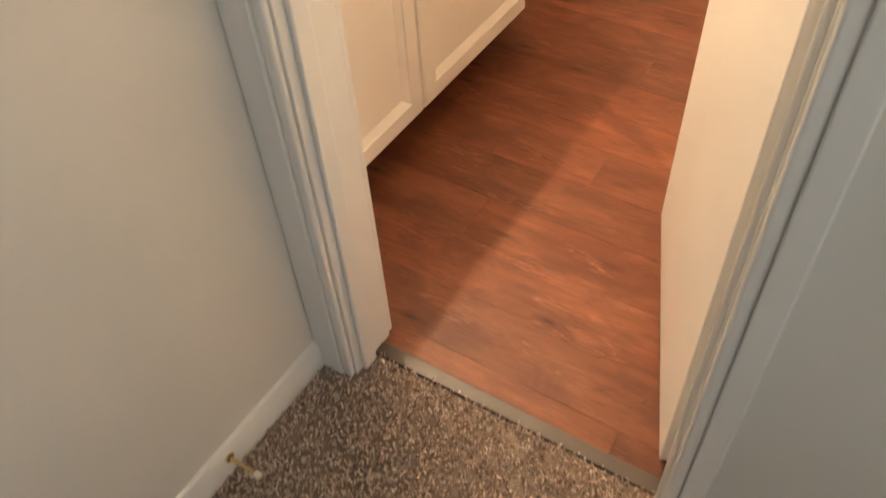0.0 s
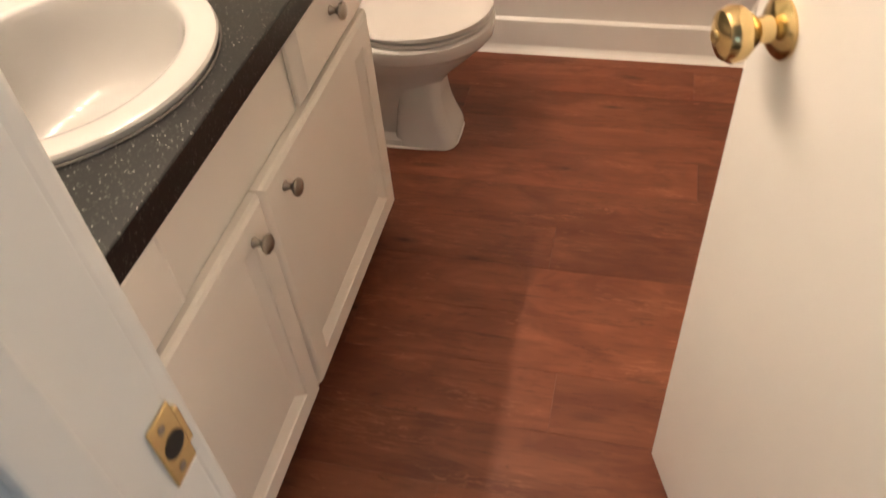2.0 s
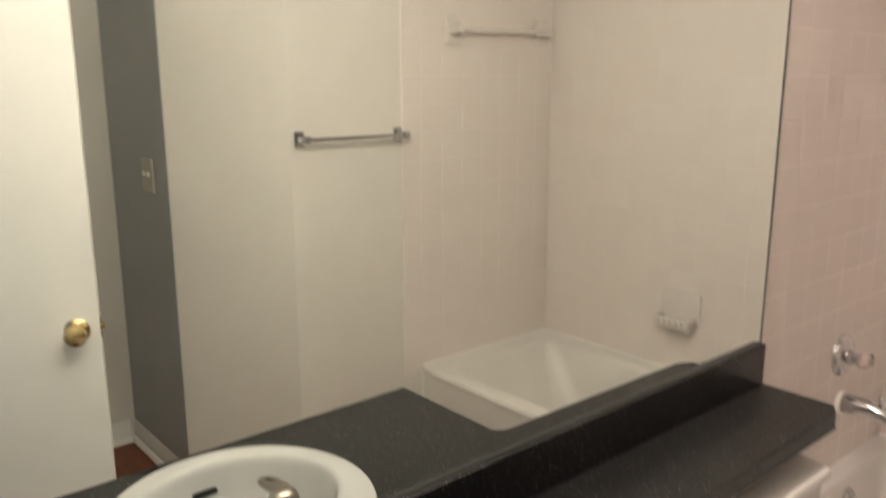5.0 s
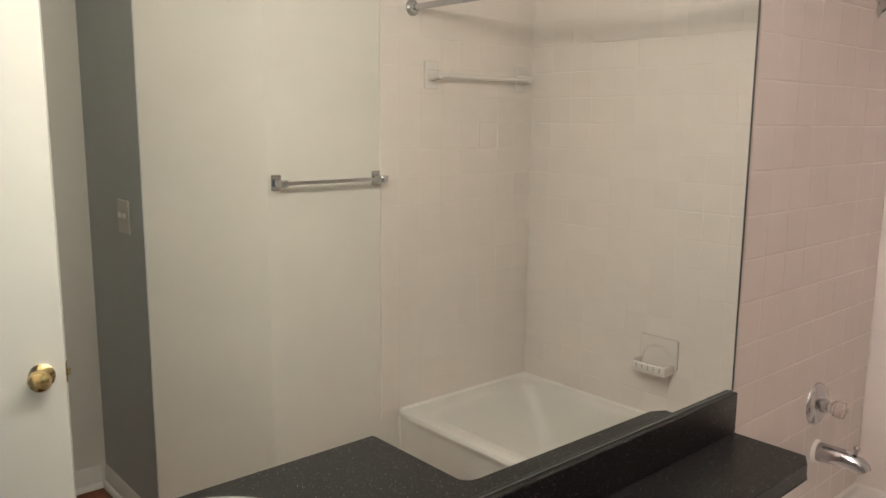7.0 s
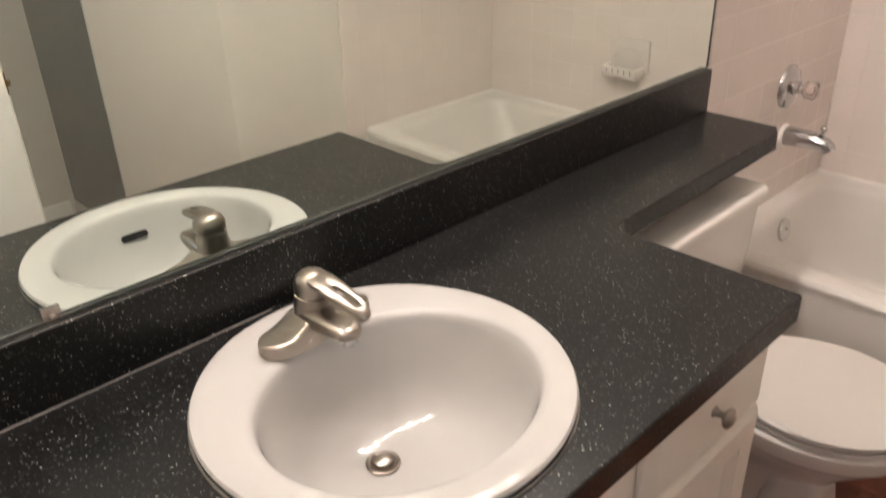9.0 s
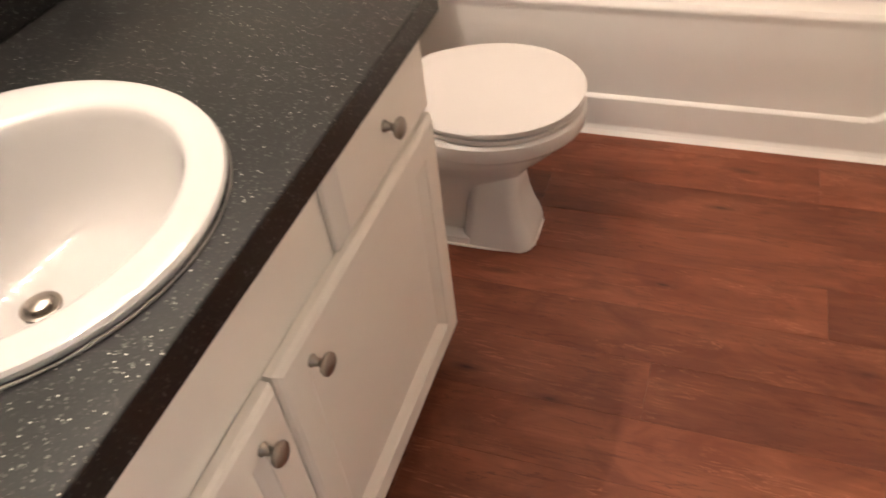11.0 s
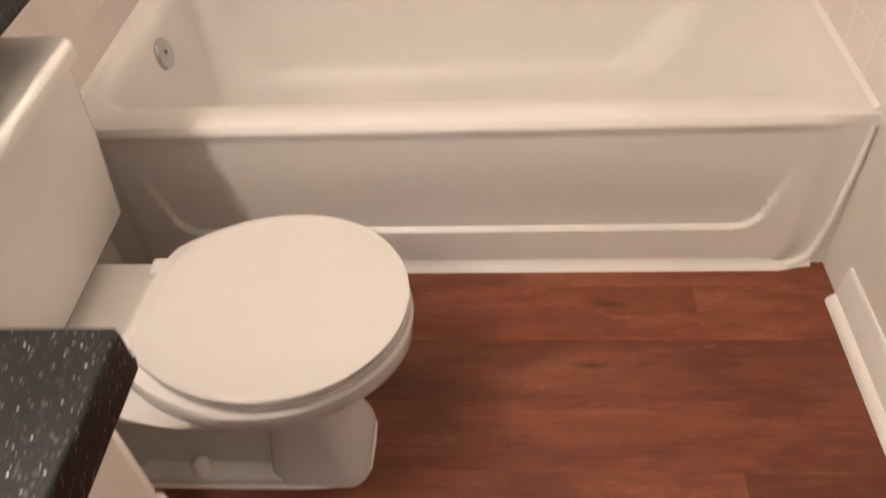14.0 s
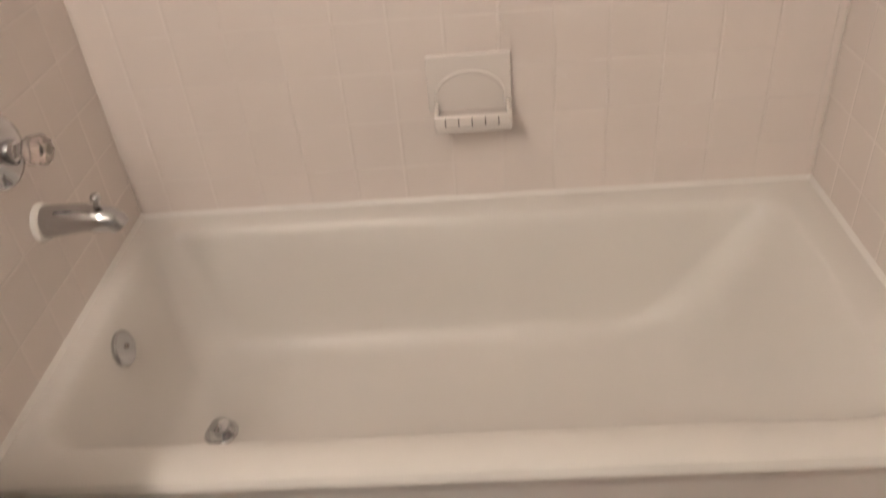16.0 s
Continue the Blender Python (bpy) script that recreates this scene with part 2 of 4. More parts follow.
def rounded_rect(x0, x1, y0, y1, z, r, k=7):
    out = []
    for cx, cy, a0 in ((x1 - r, y1 - r, 0), (x0 + r, y1 - r, 90), (x0 + r, y0 + r, 180), (x1 - r, y0 + r, 270)):
        for i in range(k):
            a = radians(a0 + 90 * i / (k - 1))
            out.append((cx + r * math.cos(a), cy + r * math.sin(a), z))
    return out


def prism(outline, z0, z1, bevel=0.0, bm=None):
    bm = bm or bmesh.new()
    loft([[(x, y, z0) for x, y in outline], [(x, y, z1) for x, y in outline]], bm)
    if bevel:
        bmesh.ops.bevel(bm, geom=list(bm.edges), offset=bevel, segments=2, affect="EDGES", profile=0.5)
    return bm


def moulding(path, profile, bm=None):
    """A trim swept along a level path: profile holds (out from the wall, height); out is to the left of the path."""
    bm = bm or bmesh.new()
    pts = [Vector((*p, 0)) for p in path]
    rings = []
    for i, p in enumerate(pts):
        ds = []
        if i:
            ds.append((pts[i] - pts[i - 1]).normalized())
        if i < len(pts) - 1:
            ds.append((pts[i + 1] - pts[i]).normalized())
        ns = [Vector((-d.y, d.x, 0)) for d in ds]
        n = ns[0] if len(ns) == 1 else (ns[0] + ns[1]).normalized()
        k = 1.0 if len(ns) == 1 else 1.0 / max(0.3, n.dot(ns[0]))
        rings.append([p + n * o * k + Vector((0, 0, z)) for o, z in profile])
    return loft(rings, bm)


# ---- plan ----
Y0, Y1 = 0.130, 0.243       # doorway wall, hall side and bathroom side
DX0, DX1 = 0.820, 1.437     # doorway
DTOP = 2.03
BACK = 2.970                # tiled wall behind the tub
EAST = 1.535
ALC_X, ALC_Y = 2.450, 1.300  # alcove behind the door
DIA = 1.845
TUB_Y, RIM = 2.190, 0.386
CEIL = 2.440
TOP = 0.810                 # counter top
HALL_W = 0.735

# ---- structure ----
structure("wall_west", box(-0.12, 0, Y1 - 0.02, BACK + 0.12, 0, CEIL), M_WALL, "cream painted wall behind the vanity mirror", "wall")
WALL_W = bpy.data.objects["wall_west"]
structure("wall_north", box(0, EAST + 0.12, BACK, BACK + 0.12, 0, CEIL), M_GROUT, "tiled wall behind the bathtub", "wall")
WALL_N = bpy.data.objects["wall_north"]
east = prism([(EAST, BACK), (EAST, 1.622), (DIA, ALC_Y), (ALC_X, ALC_Y), (ALC_X + 0.12, ALC_Y), (ALC_X + 0.12, BACK)], 0, CEIL)
structure("wall_east", east, M_WALL, "cream painted wall with an angled corner beside the tub", "wall")
WALL_E = bpy.data.objects["wall_east"]
# thin sheet over the alcove wall; its grey stands for the shade there
structure("wall_switch", box(DIA + 0.001, ALC_X - 0.001, ALC_Y - 0.004, ALC_Y - 0.0005, 0, CEIL), M_WALL_SHADE, "wall face carrying the light switch, its shade put into a grey colour", "wall")
structure("wall_alcove", box(ALC_X, ALC_X + 0.12, Y0, ALC_Y, 0, CEIL), M_WALL, "painted wall of the alcove behind the door", "wall")


def doorway_wall():
    bm = box(-0.12, DX0 - 0.015, Y0, Y1, 0, CEIL)
    box(DX1 + 0.015, ALC_X, Y0, Y1, 0, CEIL, bm=bm)
    box(DX0 - 0.015, DX1 + 0.015, Y0, Y1, DTOP + 0.015, CEIL, bm=bm)
    return bm


structure("wall_south", doorway_wall(), M_WALL, "painted wall with the doorway to the carpeted hall", "wall")
structure("ceiling", box(-0.12, ALC_X + 0.12, -3.12, BACK + 0.12, CEIL, CEIL + 0.1), M_CEIL, "plain white ceiling", "ceiling")
structure("floor", box(-0.12, ALC_X + 0.12, 0.2, BACK + 0.12, -0.1, -0.006), M_TOE, "reddish-brown wood-look plank floor", "floor")
FLOOR = bpy.data.objects["floor"]
structure("hall_floor", box(HALL_W - 0.12, ALC_X + 0.12, -3.12, 0.2, -0.1, 0.0), M_BACKING, "backing of the beige hall carpet", "floor")

# hall
structure("wall_hall_west", box(HALL_W - 0.12, HALL_W, -3.0, Y0, 0, CEIL), M_WALL, "cream painted hall wall with white baseboard", "wall")
HALL_S = -3.0


def wall_with_window(name, m, length, a, b, label):
    """A wall along its own x with a framed window from a to b; its room face is y = 0."""
    bm = box(0, a, -0.12, 0, 0, CEIL)
    box(b, length, -0.12, 0, 0, CEIL, bm=bm)
    box(a, b, -0.12, 0, 0, 0.85, bm=bm)
    box(a, b, -0.12, 0, 2.1, CEIL, bm=bm)
    bmesh.ops.transform(bm, matrix=m, verts=bm.verts)
    structure(name, bm, M_WALL, label, "wall")
    win = thing("window_1" if name.endswith("south") else "window_2", m @ Vector(((a + b) / 2, -0.06, 0.85)), "white framed window out of view, placed to light the hall", "window", kind="structure")
    for x0, x1, z0, z1 in ((a, b, 0.85, 0.90), (a, b, 2.05, 2.10), (a, a + 0.05, 0.90, 2.05), (b - 0.05, b, 0.90, 2.05)):
        bar = box(x0, x1, -0.09, -0.03, z0, z1)
        bmesh.ops.transform(bar, matrix=m, verts=bar.verts)
        part("window_frame", bar, M_TRIM, win)
    glass = box(a + 0.05, b - 0.05, -0.062, -0.058, 0.90, 2.05)
    bmesh.ops.transform(glass, matrix=m, verts=glass.verts)
    pane = part("pane", glass, M_GLASS, win)
    pane.visible_shadow = False


wall_with_window("wall_hall_south", pose(HALL_W - 0.12, HALL_S, 0), ALC_X - HALL_W + 0.24, 0.485, 1.585, "painted hall wall with a window")
# unseen window, added so that the hall's west wall gets more light
wall_with_window("wall_hall_east", pose(ALC_X, HALL_S, 0, 0, 0, 90), Y0 - HALL_S, 1.75, 2.85, "painted wall beside the hall, with an unseen window added for light")

world = bpy.data.worlds.new("sky")
scene.world = world
world.use_nodes = True
sky = world.node_tree.nodes.new("ShaderNodeTexSky")
sky.sky_type, sky.sun_disc, sky.sun_elevation, sky.sun_rotation = "NISHITA", False, radians(40), radians(0)
world.node_tree.links.new(sky.outputs["Color"], world.node_tree.nodes["Background"].inputs["Color"])
world.node_tree.nodes["Background"].inputs["Strength"].default_value = 0.1
# lamps in both unseen windows; the east one is added fill for the hall
for name, watts, tint, eye, aim in (("south_daylight", SOUTH_WATTS, (0.32, 0.60, 1.0), (1.65, HALL_S - 0.025, 1.475), (1.45, 0.1, 0.9)),
                                    ("east_daylight", EAST_WATTS, (0.74, 0.86, 1.0), (ALC_X + 0.025, -0.70, 1.475), (0.7, -0.7, 1.0))):
    daylight = bpy.data.lights.new(name, "AREA")
    daylight.shape, daylight.size, daylight.size_y = "RECTANGLE", 0.98, 1.12
    daylight.energy, daylight.color = watts, tint
    new(name, daylight).matrix_world = look(eye, aim)

# baseboards
BB = [(0, 0), (0.027, 0), (0.0265, 0.009), (0.019, 0.019), (0.0115, 0.024), (0.0115, 0.068), (0.008, 0.076), (0.008, 0.092), (0.004, 0.098), (0, 0.099)]
structure("baseboard_east", moulding([(ALC_X - 0.0, ALC_Y), (DIA, ALC_Y), (EAST, 1.622), (EAST, 2.095)][::-1], [(-o, z) for o, z in BB]), M_TRIM, "white moulded baseboard round the angled wall", "baseboard", True)
structure("baseboard_alcove", moulding([(ALC_X, Y1), (ALC_X, ALC_Y - 0.026)], BB), M_TRIM, "white moulded baseboard in the alcove", "baseboard", True)
structure("baseboard_hall", moulding([(HALL_W, Y0), (HALL_W, -3.0)], [(o, z) for o, z in ((0, 0), (0.012, 0), (0.012, 0.066), (0.008, 0.074), (0, 0.076))]), M_TRIM, "white baseboard along the hall wall", "baseboard", True)

# doorway trim
CAS = 0.083


def casing(side):
    """Casing legs and head of the doorway on one side of its wall."""
    y_a, y_b = (Y0 - 0.017, Y0) if side < 0 else (Y1, Y1 + 0.021)
    y_c, y_d = (Y0 - 0.013, Y0) if side < 0 else (Y1, Y1 + 0.019)
    bm = bmesh.new()
    for x0, x1, outer in ((DX0 - CAS, DX0 - 0.004, -1), (DX1 + 0.004, DX1 + 0.060, 1)):
        cut = x1 - 0.022 if outer < 0 else x0 + 0.022
        a, b = (x0, cut) if outer < 0 else (cut, x1)
        box(a, b, y_a, y_b, 0, DTOP + CAS, 0.003, 2, bm)
        a, b = (cut, x1) if outer < 0 else (x0, cut)
        box(a, b, y_c, y_d, 0, DTOP + 0.004, 0.006, 3, bm)
    box(DX0 - 0.026, DX1 + 0.026, y_a, y_b, DTOP + 0.026, DTOP + CAS, 0.003, 2, bm)
    box(DX0 - 0.026, DX1 + 0.026, y_c, y_d, DTOP + 0.004, DTOP + 0.026, 0.004, 3, bm)
    return bm


FRAME = thing("door_frame", (DX0, Y0, 0), "white painted door casing and jamb round the doorway", "door frame", kind="structure")
part("hall_casing", casing(-1), M_TRIM, FRAME)
part("room_casing", casing(1), M_TRIM, FRAME)
part("jamb", box(DX0 - 0.015, DX0, Y0, Y1, 0, DTOP, 0.0015), M_TRIM, FRAME)
part("jamb", box(DX1, DX1 + 0.015, Y0, Y1, 0, DTOP, 0.0015), M_TRIM, FRAME)
part("head_jamb", box(DX0 - 0.015, DX1 + 0.015, Y0, Y1, DTOP, DTOP + 0.015), M_TRIM, FRAME)
part("door_stop_strip", box(DX0 + 0.0005, DX0 + 0.011, Y0 + 0.018, Y0 + 0.053, 0, DTOP, 0.003), M_TRIM, FRAME)
part("door_stop_strip", box(DX1 - 0.011, DX1 - 0.0005, Y0 + 0.018, Y0 + 0.053, 0, DTOP, 0.003), M_TRIM, FRAME)
strike = part("strike_plate", box(DX0 + 0.0005, DX0 + 0.0025, 0.2185, 0.2425, 0.922, 0.980, 0.0008), M_BRASS, FRAME, "brass strike plate")
part("latch_hole", turned((DX0 + 0.0024, 0.2315, 0.951), (1, 0, 0), [(0, 0.0095), (0.0006, 0.0095)]), M_HOLE_SHADE, strike)
for z in (0.931, 0.971):
    part("screw", turned((DX0 + 0.0024, 0.2285, z), (1, 0, 0), [(0, 0.0032), (0.0008, 0.0028)]), M_NICKEL, strike)
part("strike_lip", box(DX0 - 0.0030, DX0 + 0.0018, 0.2420, 0.2475, 0.934, 0.968, 0.0008), M_BRASS, strike)

structure("threshold", prism([(DX0, 0.188), (DX1, 0.188), (DX1, 0.221), (DX0, 0.221)], -0.003, 0.007, 0.003), M_STRIP, "dark metal strip between carpet and planks", "threshold")

# door leaf
HINGE = Vector((1.404, 0.250, 0))
SWING = Vector((-0.224, 0.582, 0)).normalized()
ACROSS = Vector((SWING.y, -SWING.x, 0))
LEAF = 0.624


def on_door(along, out, z):
    """A place on the leaf: along from the hinge, out of its room-side face towards the mirror."""
    return HINGE + SWING * along - ACROSS * out + Vector((0, 0, z))


def door_box(a0, a1, o0, o1, z0, z1, bevel=0.0):
    bm = box(a0, a1, o0, o1, z0, z1, bevel)
    m = Matrix((((SWING.x), -ACROSS.x, 0, HINGE.x), (SWING.y, -ACROSS.y, 0, HINGE.y), (0, 0, 1, 0), (0, 0, 0, 1)))
    bmesh.ops.transform(bm, matrix=m, verts=bm.verts)
    return bm


DOOR = thing("door_1", HINGE, "plain white flush door standing open into the bathroom", "door", kind="structure")
leaf = part("leaf", door_box(0, LEAF, -0.035, 0, 0.014, DTOP - 0.004, 0.0025), M_DOOR, DOOR)
KNOB_AT = LEAF - 0.055
for sgn, face in ((1, 0.0), (-1, -0.035)):
    way = -ACROSS * sgn
    c = on_door(KNOB_AT, face, 0.930)
    knob = part("knob", turned(c, way, [(0, 0.031), (0.004, 0.032), (0.009, 0.026), (0.013, 0.014), (0.026, 0.0125), (0.034, 0.020), (0.043, 0.0275), (0.054, 0.0285), (0.062, 0.024), (0.067, 0.012), (0.068, 0.0)]), M_BRASS, DOOR, "polished brass round knob", True)
    part("knob_button", turned(c + way * 0.0665, way, [(0, 0.007), (0.004, 0.006)]), M_BRASS, knob)
latch = part("latch_plate", door_box(LEAF - 0.0005, LEAF + 0.0012, -0.030, -0.005, 0.902, 0.958), M_BRASS, DOOR, "brass latch plate")
part("latch_bolt", door_box(LEAF + 0.001, LEAF + 0.010, -0.024, -0.011, 0.922, 0.938, 0.002), M_BRASS, latch)
for z in (0.25, 1.0, 1.78):
    h = part("hinge", door_box(-0.0015, 0.0, -0.033, -0.004, z - 0.044, z + 0.044), M_TRIM, DOOR, "painted butt hinge")
    part("hinge_pin", turned(on_door(-0.004, -0.040, z - 0.046), (0, 0, 1), [(0, 0.005), (0.092, 0.005)], 12), M_BRASS, h)

# ---- vanity ----
VX = 0.530     # face of the cabinet frame
VY0, VY1 = 0.248, 1.356
VAN = thing("vanity_cabinet", (0.28, 0.8, 0), "cream painted vanity cabinet with panelled doors and drawers", "cabinet")


def cabinet_body():
    bm = bmesh.new()
    for y0, y1 in ((VY1 - 0.016, VY1), (VY0, VY0 + 0.016)):
        box(0.004, VX - 0.02, y0, y1, 0.10, TOP - 0.042, bm=bm)
        box(0.004, VX - 0.07, y0, y1, 0.0, 0.10, bm=bm)
    box(0.004, VX - 0.02, VY0 + 0.016, VY1 - 0.016, 0.10, 0.115, bm=bm)
    return bm


def face_frame():
    bm = box(VX - 0.02, VX, VY0, VY1, 0.095, 0.14, 0.0015)
    box(VX - 0.02, VX, VY0, VY1, 0.575, TOP - 0.042, 0.0015, bm=bm)
    for y0, y1 in ((VY0, VY0 + 0.04), (0.78, 0.83), (VY1 - 0.04, VY1)):
        box(VX - 0.02, VX, y0, y1, 0.14, 0.575, bm=bm)
    return bm


part("body", cabinet_body(), M_CAB, VAN)
part("face_frame", face_frame(), M_CAB, VAN)
part("toe_kick", box(VX - 0.085, VX - 0.07, VY0 + 0.016, VY1 - 0.016, 0.0, 0.10), M_TOE, VAN, "dark recessed toe kick")


def panel_door(y0, y1, z0, z1):
    """A door with a flat field sunk inside a bevelled frame."""
    x0, x1 = VX + 0.0018, VX + 0.0225

    def ring(x, i):
        return [(x, y0 + i, z0 + i), (x, y1 - i, z0 + i), (x, y1 - i, z1 - i), (x, y0 + i, z1 - i)]

    return loft([ring(x0, 0), ring(x0 + 0.012, 0), ring(x0 + 0.017, 0.003), ring(x1, 0.009), ring(x1, 0.052), ring(x1 - 0.003, 0.0535), ring(x1 - 0.012, 0.070),
                 ring(x1 - 0.0135, 0.072), ring(x1 - 0.0135, 0.076)])


def drawer_front(y0, y1, z0, z1):
    x0, x1 = VX + 0.0018, VX + 0.0225

    def ring(x, i):
        return [(x, y0 + i, z0 + i), (x, y1 - i, z0 + i), (x, y1 - i, z1 - i), (x, y0 + i, z1 - i)]

    return loft([ring(x0, 0), ring(x0 + 0.006, 0), ring(x0 + 0.009, 0.0015), ring(x0 + 0.0185, 0.017), ring(x1, 0.020), ring(x1, 0.023)])


def knob_on(parent, y, z, x):
    c = (x, y, z)
    k = part("knob", turned(c, (1, 0, 0), [(0, 0.0085), (0.002, 0.009), (0.005, 0.0065), (0.012, 0.0052), (0.016, 0.0075), (0.019, 0.0135), (0.0225, 0.0158), (0.026, 0.0150), (0.029, 0.0105), (0.0302, 0.0)], 24), M_NICKEL, parent, "satin nickel round knob", True)
    return k


for y0, y1, ky in ((0.262, 0.806, 0.750), (0.812, 1.348, 0.877)):
    d = part("door", panel_door(y0, y1, 0.104, 0.604), M_CAB, VAN)
    knob_on(d, ky, 0.558, VX + 0.022)
for y0, y1 in ((0.262, 0.590), (1.012, 1.348)):
    d = part("drawer_front", drawer_front(y0, y1, 0.611, 0.760), M_CAB, VAN)
    knob_on(d, 0.405 if y0 < 0.5 else 1.173, 0.697, VX + 0.022)

# counter
SX, SY = 0.291, 0.793
SINK_A, SINK_B = 0.2415, 0.2415


def counter_slab():
    bm = bmesh.new()
    outline = [(0.001, VY0 - 0.004), (0.560, VY0 - 0.004), (0.57, VY0 + 0.002), (0.572, 1.368), (0.566, 1.374), (0.262, 1.374)]
    for k in range(1, 6):
        a = radians(90 * k / 6)
        outline.append((0.262 - 0.030 * math.sin(a), 1.404 - 0.030 * math.cos(a)))
    outline += [(0.230, 1.412), (0.220, 2.046), (0.198, 2.086), (0.001, 2.086)]
    hole = [(x, y) for x, y, z in ellipse(SX + 0.005, SY, 0, SINK_A - 0.030, SINK_B - 0.030, 48)]
    z0, z1 = TOP - 0.040, TOP
    for z in (z0, z1):
        edges = []
        for loop in (outline, hole):
            vs = [bm.verts.new((x, y, z)) for x, y in loop]
            edges += [bm.edges.new((vs[i], vs[(i + 1) % len(vs)])) for i in range(len(vs))]
        bmesh.ops.triangle_fill(bm, edges=edges, use_beauty=True)
    bm.verts.ensure_lookup_table()
    n, h = len(outline), len(hole)
    for off, c in ((0, n), (n, h)):
        for i in range(c):
            a, b = bm.verts[off + i], bm.verts[off + (i + 1) % c]
            c1, d1 = bm.verts[n + h + off + (i + 1) % c], bm.verts[n + h + off + i]
            bm.faces.new((a, b, c1, d1))
    bm.normal_update()
    edges = [e for e in bm.edges if len(e.link_faces) == 2 and abs(abs(e.link_faces[0].normal.z) - abs(e.link_faces[1].normal.z)) > 0.8 and any(v.co.x > 0.53 or (v.co.y > 1.3 and v.co.x > 0.15) for v in e.verts)]
    bmesh.ops.bevel(bm, geom=edges, offset=0.003, segments=2, affect="EDGES", profile=0.5)
    return bm


COUNTER = thing("vanity_counter", (0.28, 0.8, TOP - 0.04), "black speckled laminate counter running on over the toilet tank", "counter")
part("countertop", counter_slab(), M_TOP, COUNTER)
part("backsplash", box(0.001, 0.022, VY0 - 0.003, 2.080, TOP + 0.0005, TOP + 0.108, 0.0025), M_TOP, COUNTER)
part("caulk_line", tube([(0.0226, VY0 + 0.01 + 0.045 * k, TOP + 0.0006) for k in range(13)], [0.0013 + 0.0006 * math.sin(k * 2.3) * math.sin(k * 0.7) for k in range(13)], 8), M_BEAD, COUNTER, "thin clear caulk bead", True)

# sink
SINK = thing("sink", (SX, SY, TOP), "white oval drop-in sink with a satin drain", "sink")
DRX, DRY = 0.262, 0.801
BOWL_X, BOWL_Y, BOWL_A, BOWL_B = 0.3185, 0.797, 0.163, 0.188
rings = []
for z, inset in ((0.8105, 0.004), (0.8165, 0.0008), (0.8205, 0.0), (0.8245, 0.0025), (0.8262, 0.009), (0.8262, 0.020)):
    rings.append(ellipse(SX, SY, z, SINK_A - inset, SINK_B - inset, 72))
rings.append(ellipse(BOWL_X, BOWL_Y, 0.8245, BOWL_A + 0.012, BOWL_B + 0.012, 72))
rings.append(ellipse(BOWL_X, BOWL_Y, 0.8225, BOWL_A + 0.004, BOWL_B + 0.004, 72))
for u, z in ((1.0, 0.8175), (0.985, 0.806), (0.965, 0.788), (0.935, 0.762), (0.89, 0.737), (0.83, 0.715), (0.75, 0.6965), (0.65, 0.6835), (0.54, 0.6745), (0.42, 0.6685), (0.30, 0.6642), (0.20, 0.6612), (0.135, 0.6595)):
    rings.append(ellipse(DRX + (BOWL_X - DRX) * u, DRY + (BOWL_Y - DRY) * u, z, BOWL_A * u, BOWL_A * u + (BOWL_B - BOWL_A) * u * u, 72))
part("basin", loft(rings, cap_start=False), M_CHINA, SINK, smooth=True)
ring_pts = [(SX + (SINK_A + 0.0005) * math.cos(radians(6 * k)), SY + (SINK_B + 0.0005) * math.sin(radians(6 * k)), TOP + 0.0008) for k in range(61)]
part("sealant_bead", tube(ring_pts, [0.0018 + 0.0006 * math.sin(k * 1.9) * math.sin(k * 0.55) for k in range(61)], 8), M_BEAD, SINK, "glossy clear sealant bead", True)
drain = part("drain_flange", turned((DRX, DRY, 0.6595), (0, 0, 1), [(0, 0.0235), (0.003, 0.0245), (0.0045, 0.022), (0.0040, 0.018), (0.0015, 0.0165)]), M_NICKEL, SINK, "satin nickel drain ring", True)
part("stopper", turned((DRX, DRY, 0.6600), (0, 0, 1), [(0, 0.013), (0.006, 0.015), (0.009, 0.0145), (0.0115, 0.010), (0.0125, 0.0)]), M_NICKEL, drain, smooth=True)
slot = bmesh.new()
slot_pts = []
for k in range(20):
    a = 2 * math.pi * k / 20
    yy = (0.020 if math.cos(a) > 0 else -0.020) + 0.006 * math.cos(a)
    slot_pts.append((yy, 0.006 * math.sin(a)))
loft([[(BOWL_X + 0.1475 + z * 0.30 - 1.0 * y * y, BOWL_Y + y, 0.772 + z) for y, z in slot_pts], [(BOWL_X + 0.160 + z * 0.30, BOWL_Y + y, 0.772 + z) for y, z in slot_pts]], slot)
part("overflow_slot", slot, M_HOLE_SHADE, SINK, "dark overflow slot")

# faucet
FX, FY, FZ = 0.140, 0.797, 0.8262
FAUCET = thing("faucet", (FX, FY, FZ), "satin nickel single-lever faucet on the sink deck", "faucet")


def faucet_base():
    """A low flat plate with rounded ends, sweeping up to the body in its middle."""
    rings = []
    for k in range(41):
        s = -1 + 2 * k / 40
        w = max(0.0285 * max(0.0, 1 - abs(s) ** 6) ** 0.5, 0.007)
        rise = max(0.0, 1 - max(0.0, abs(s) - 0.20) / 0.45)
        h = 0.0205 + 0.0175 * rise * rise * (3 - 2 * rise) - 0.0015 * abs(s) ** 10
        ring = []
        for i in range(21):
            a = math.pi * i / 20
            ring.append((FX + w * (1 - 0.10 * math.sin(a)) * math.copysign(abs(math.cos(a)) ** 0.22, math.cos(a)), FY + 0.088 * s, FZ + h * math.sin(a) ** 0.20))
        rings.append(ring)
    return loft(rings)


part("base_plate", faucet_base(), M_NICKEL, FAUCET, smooth=True)
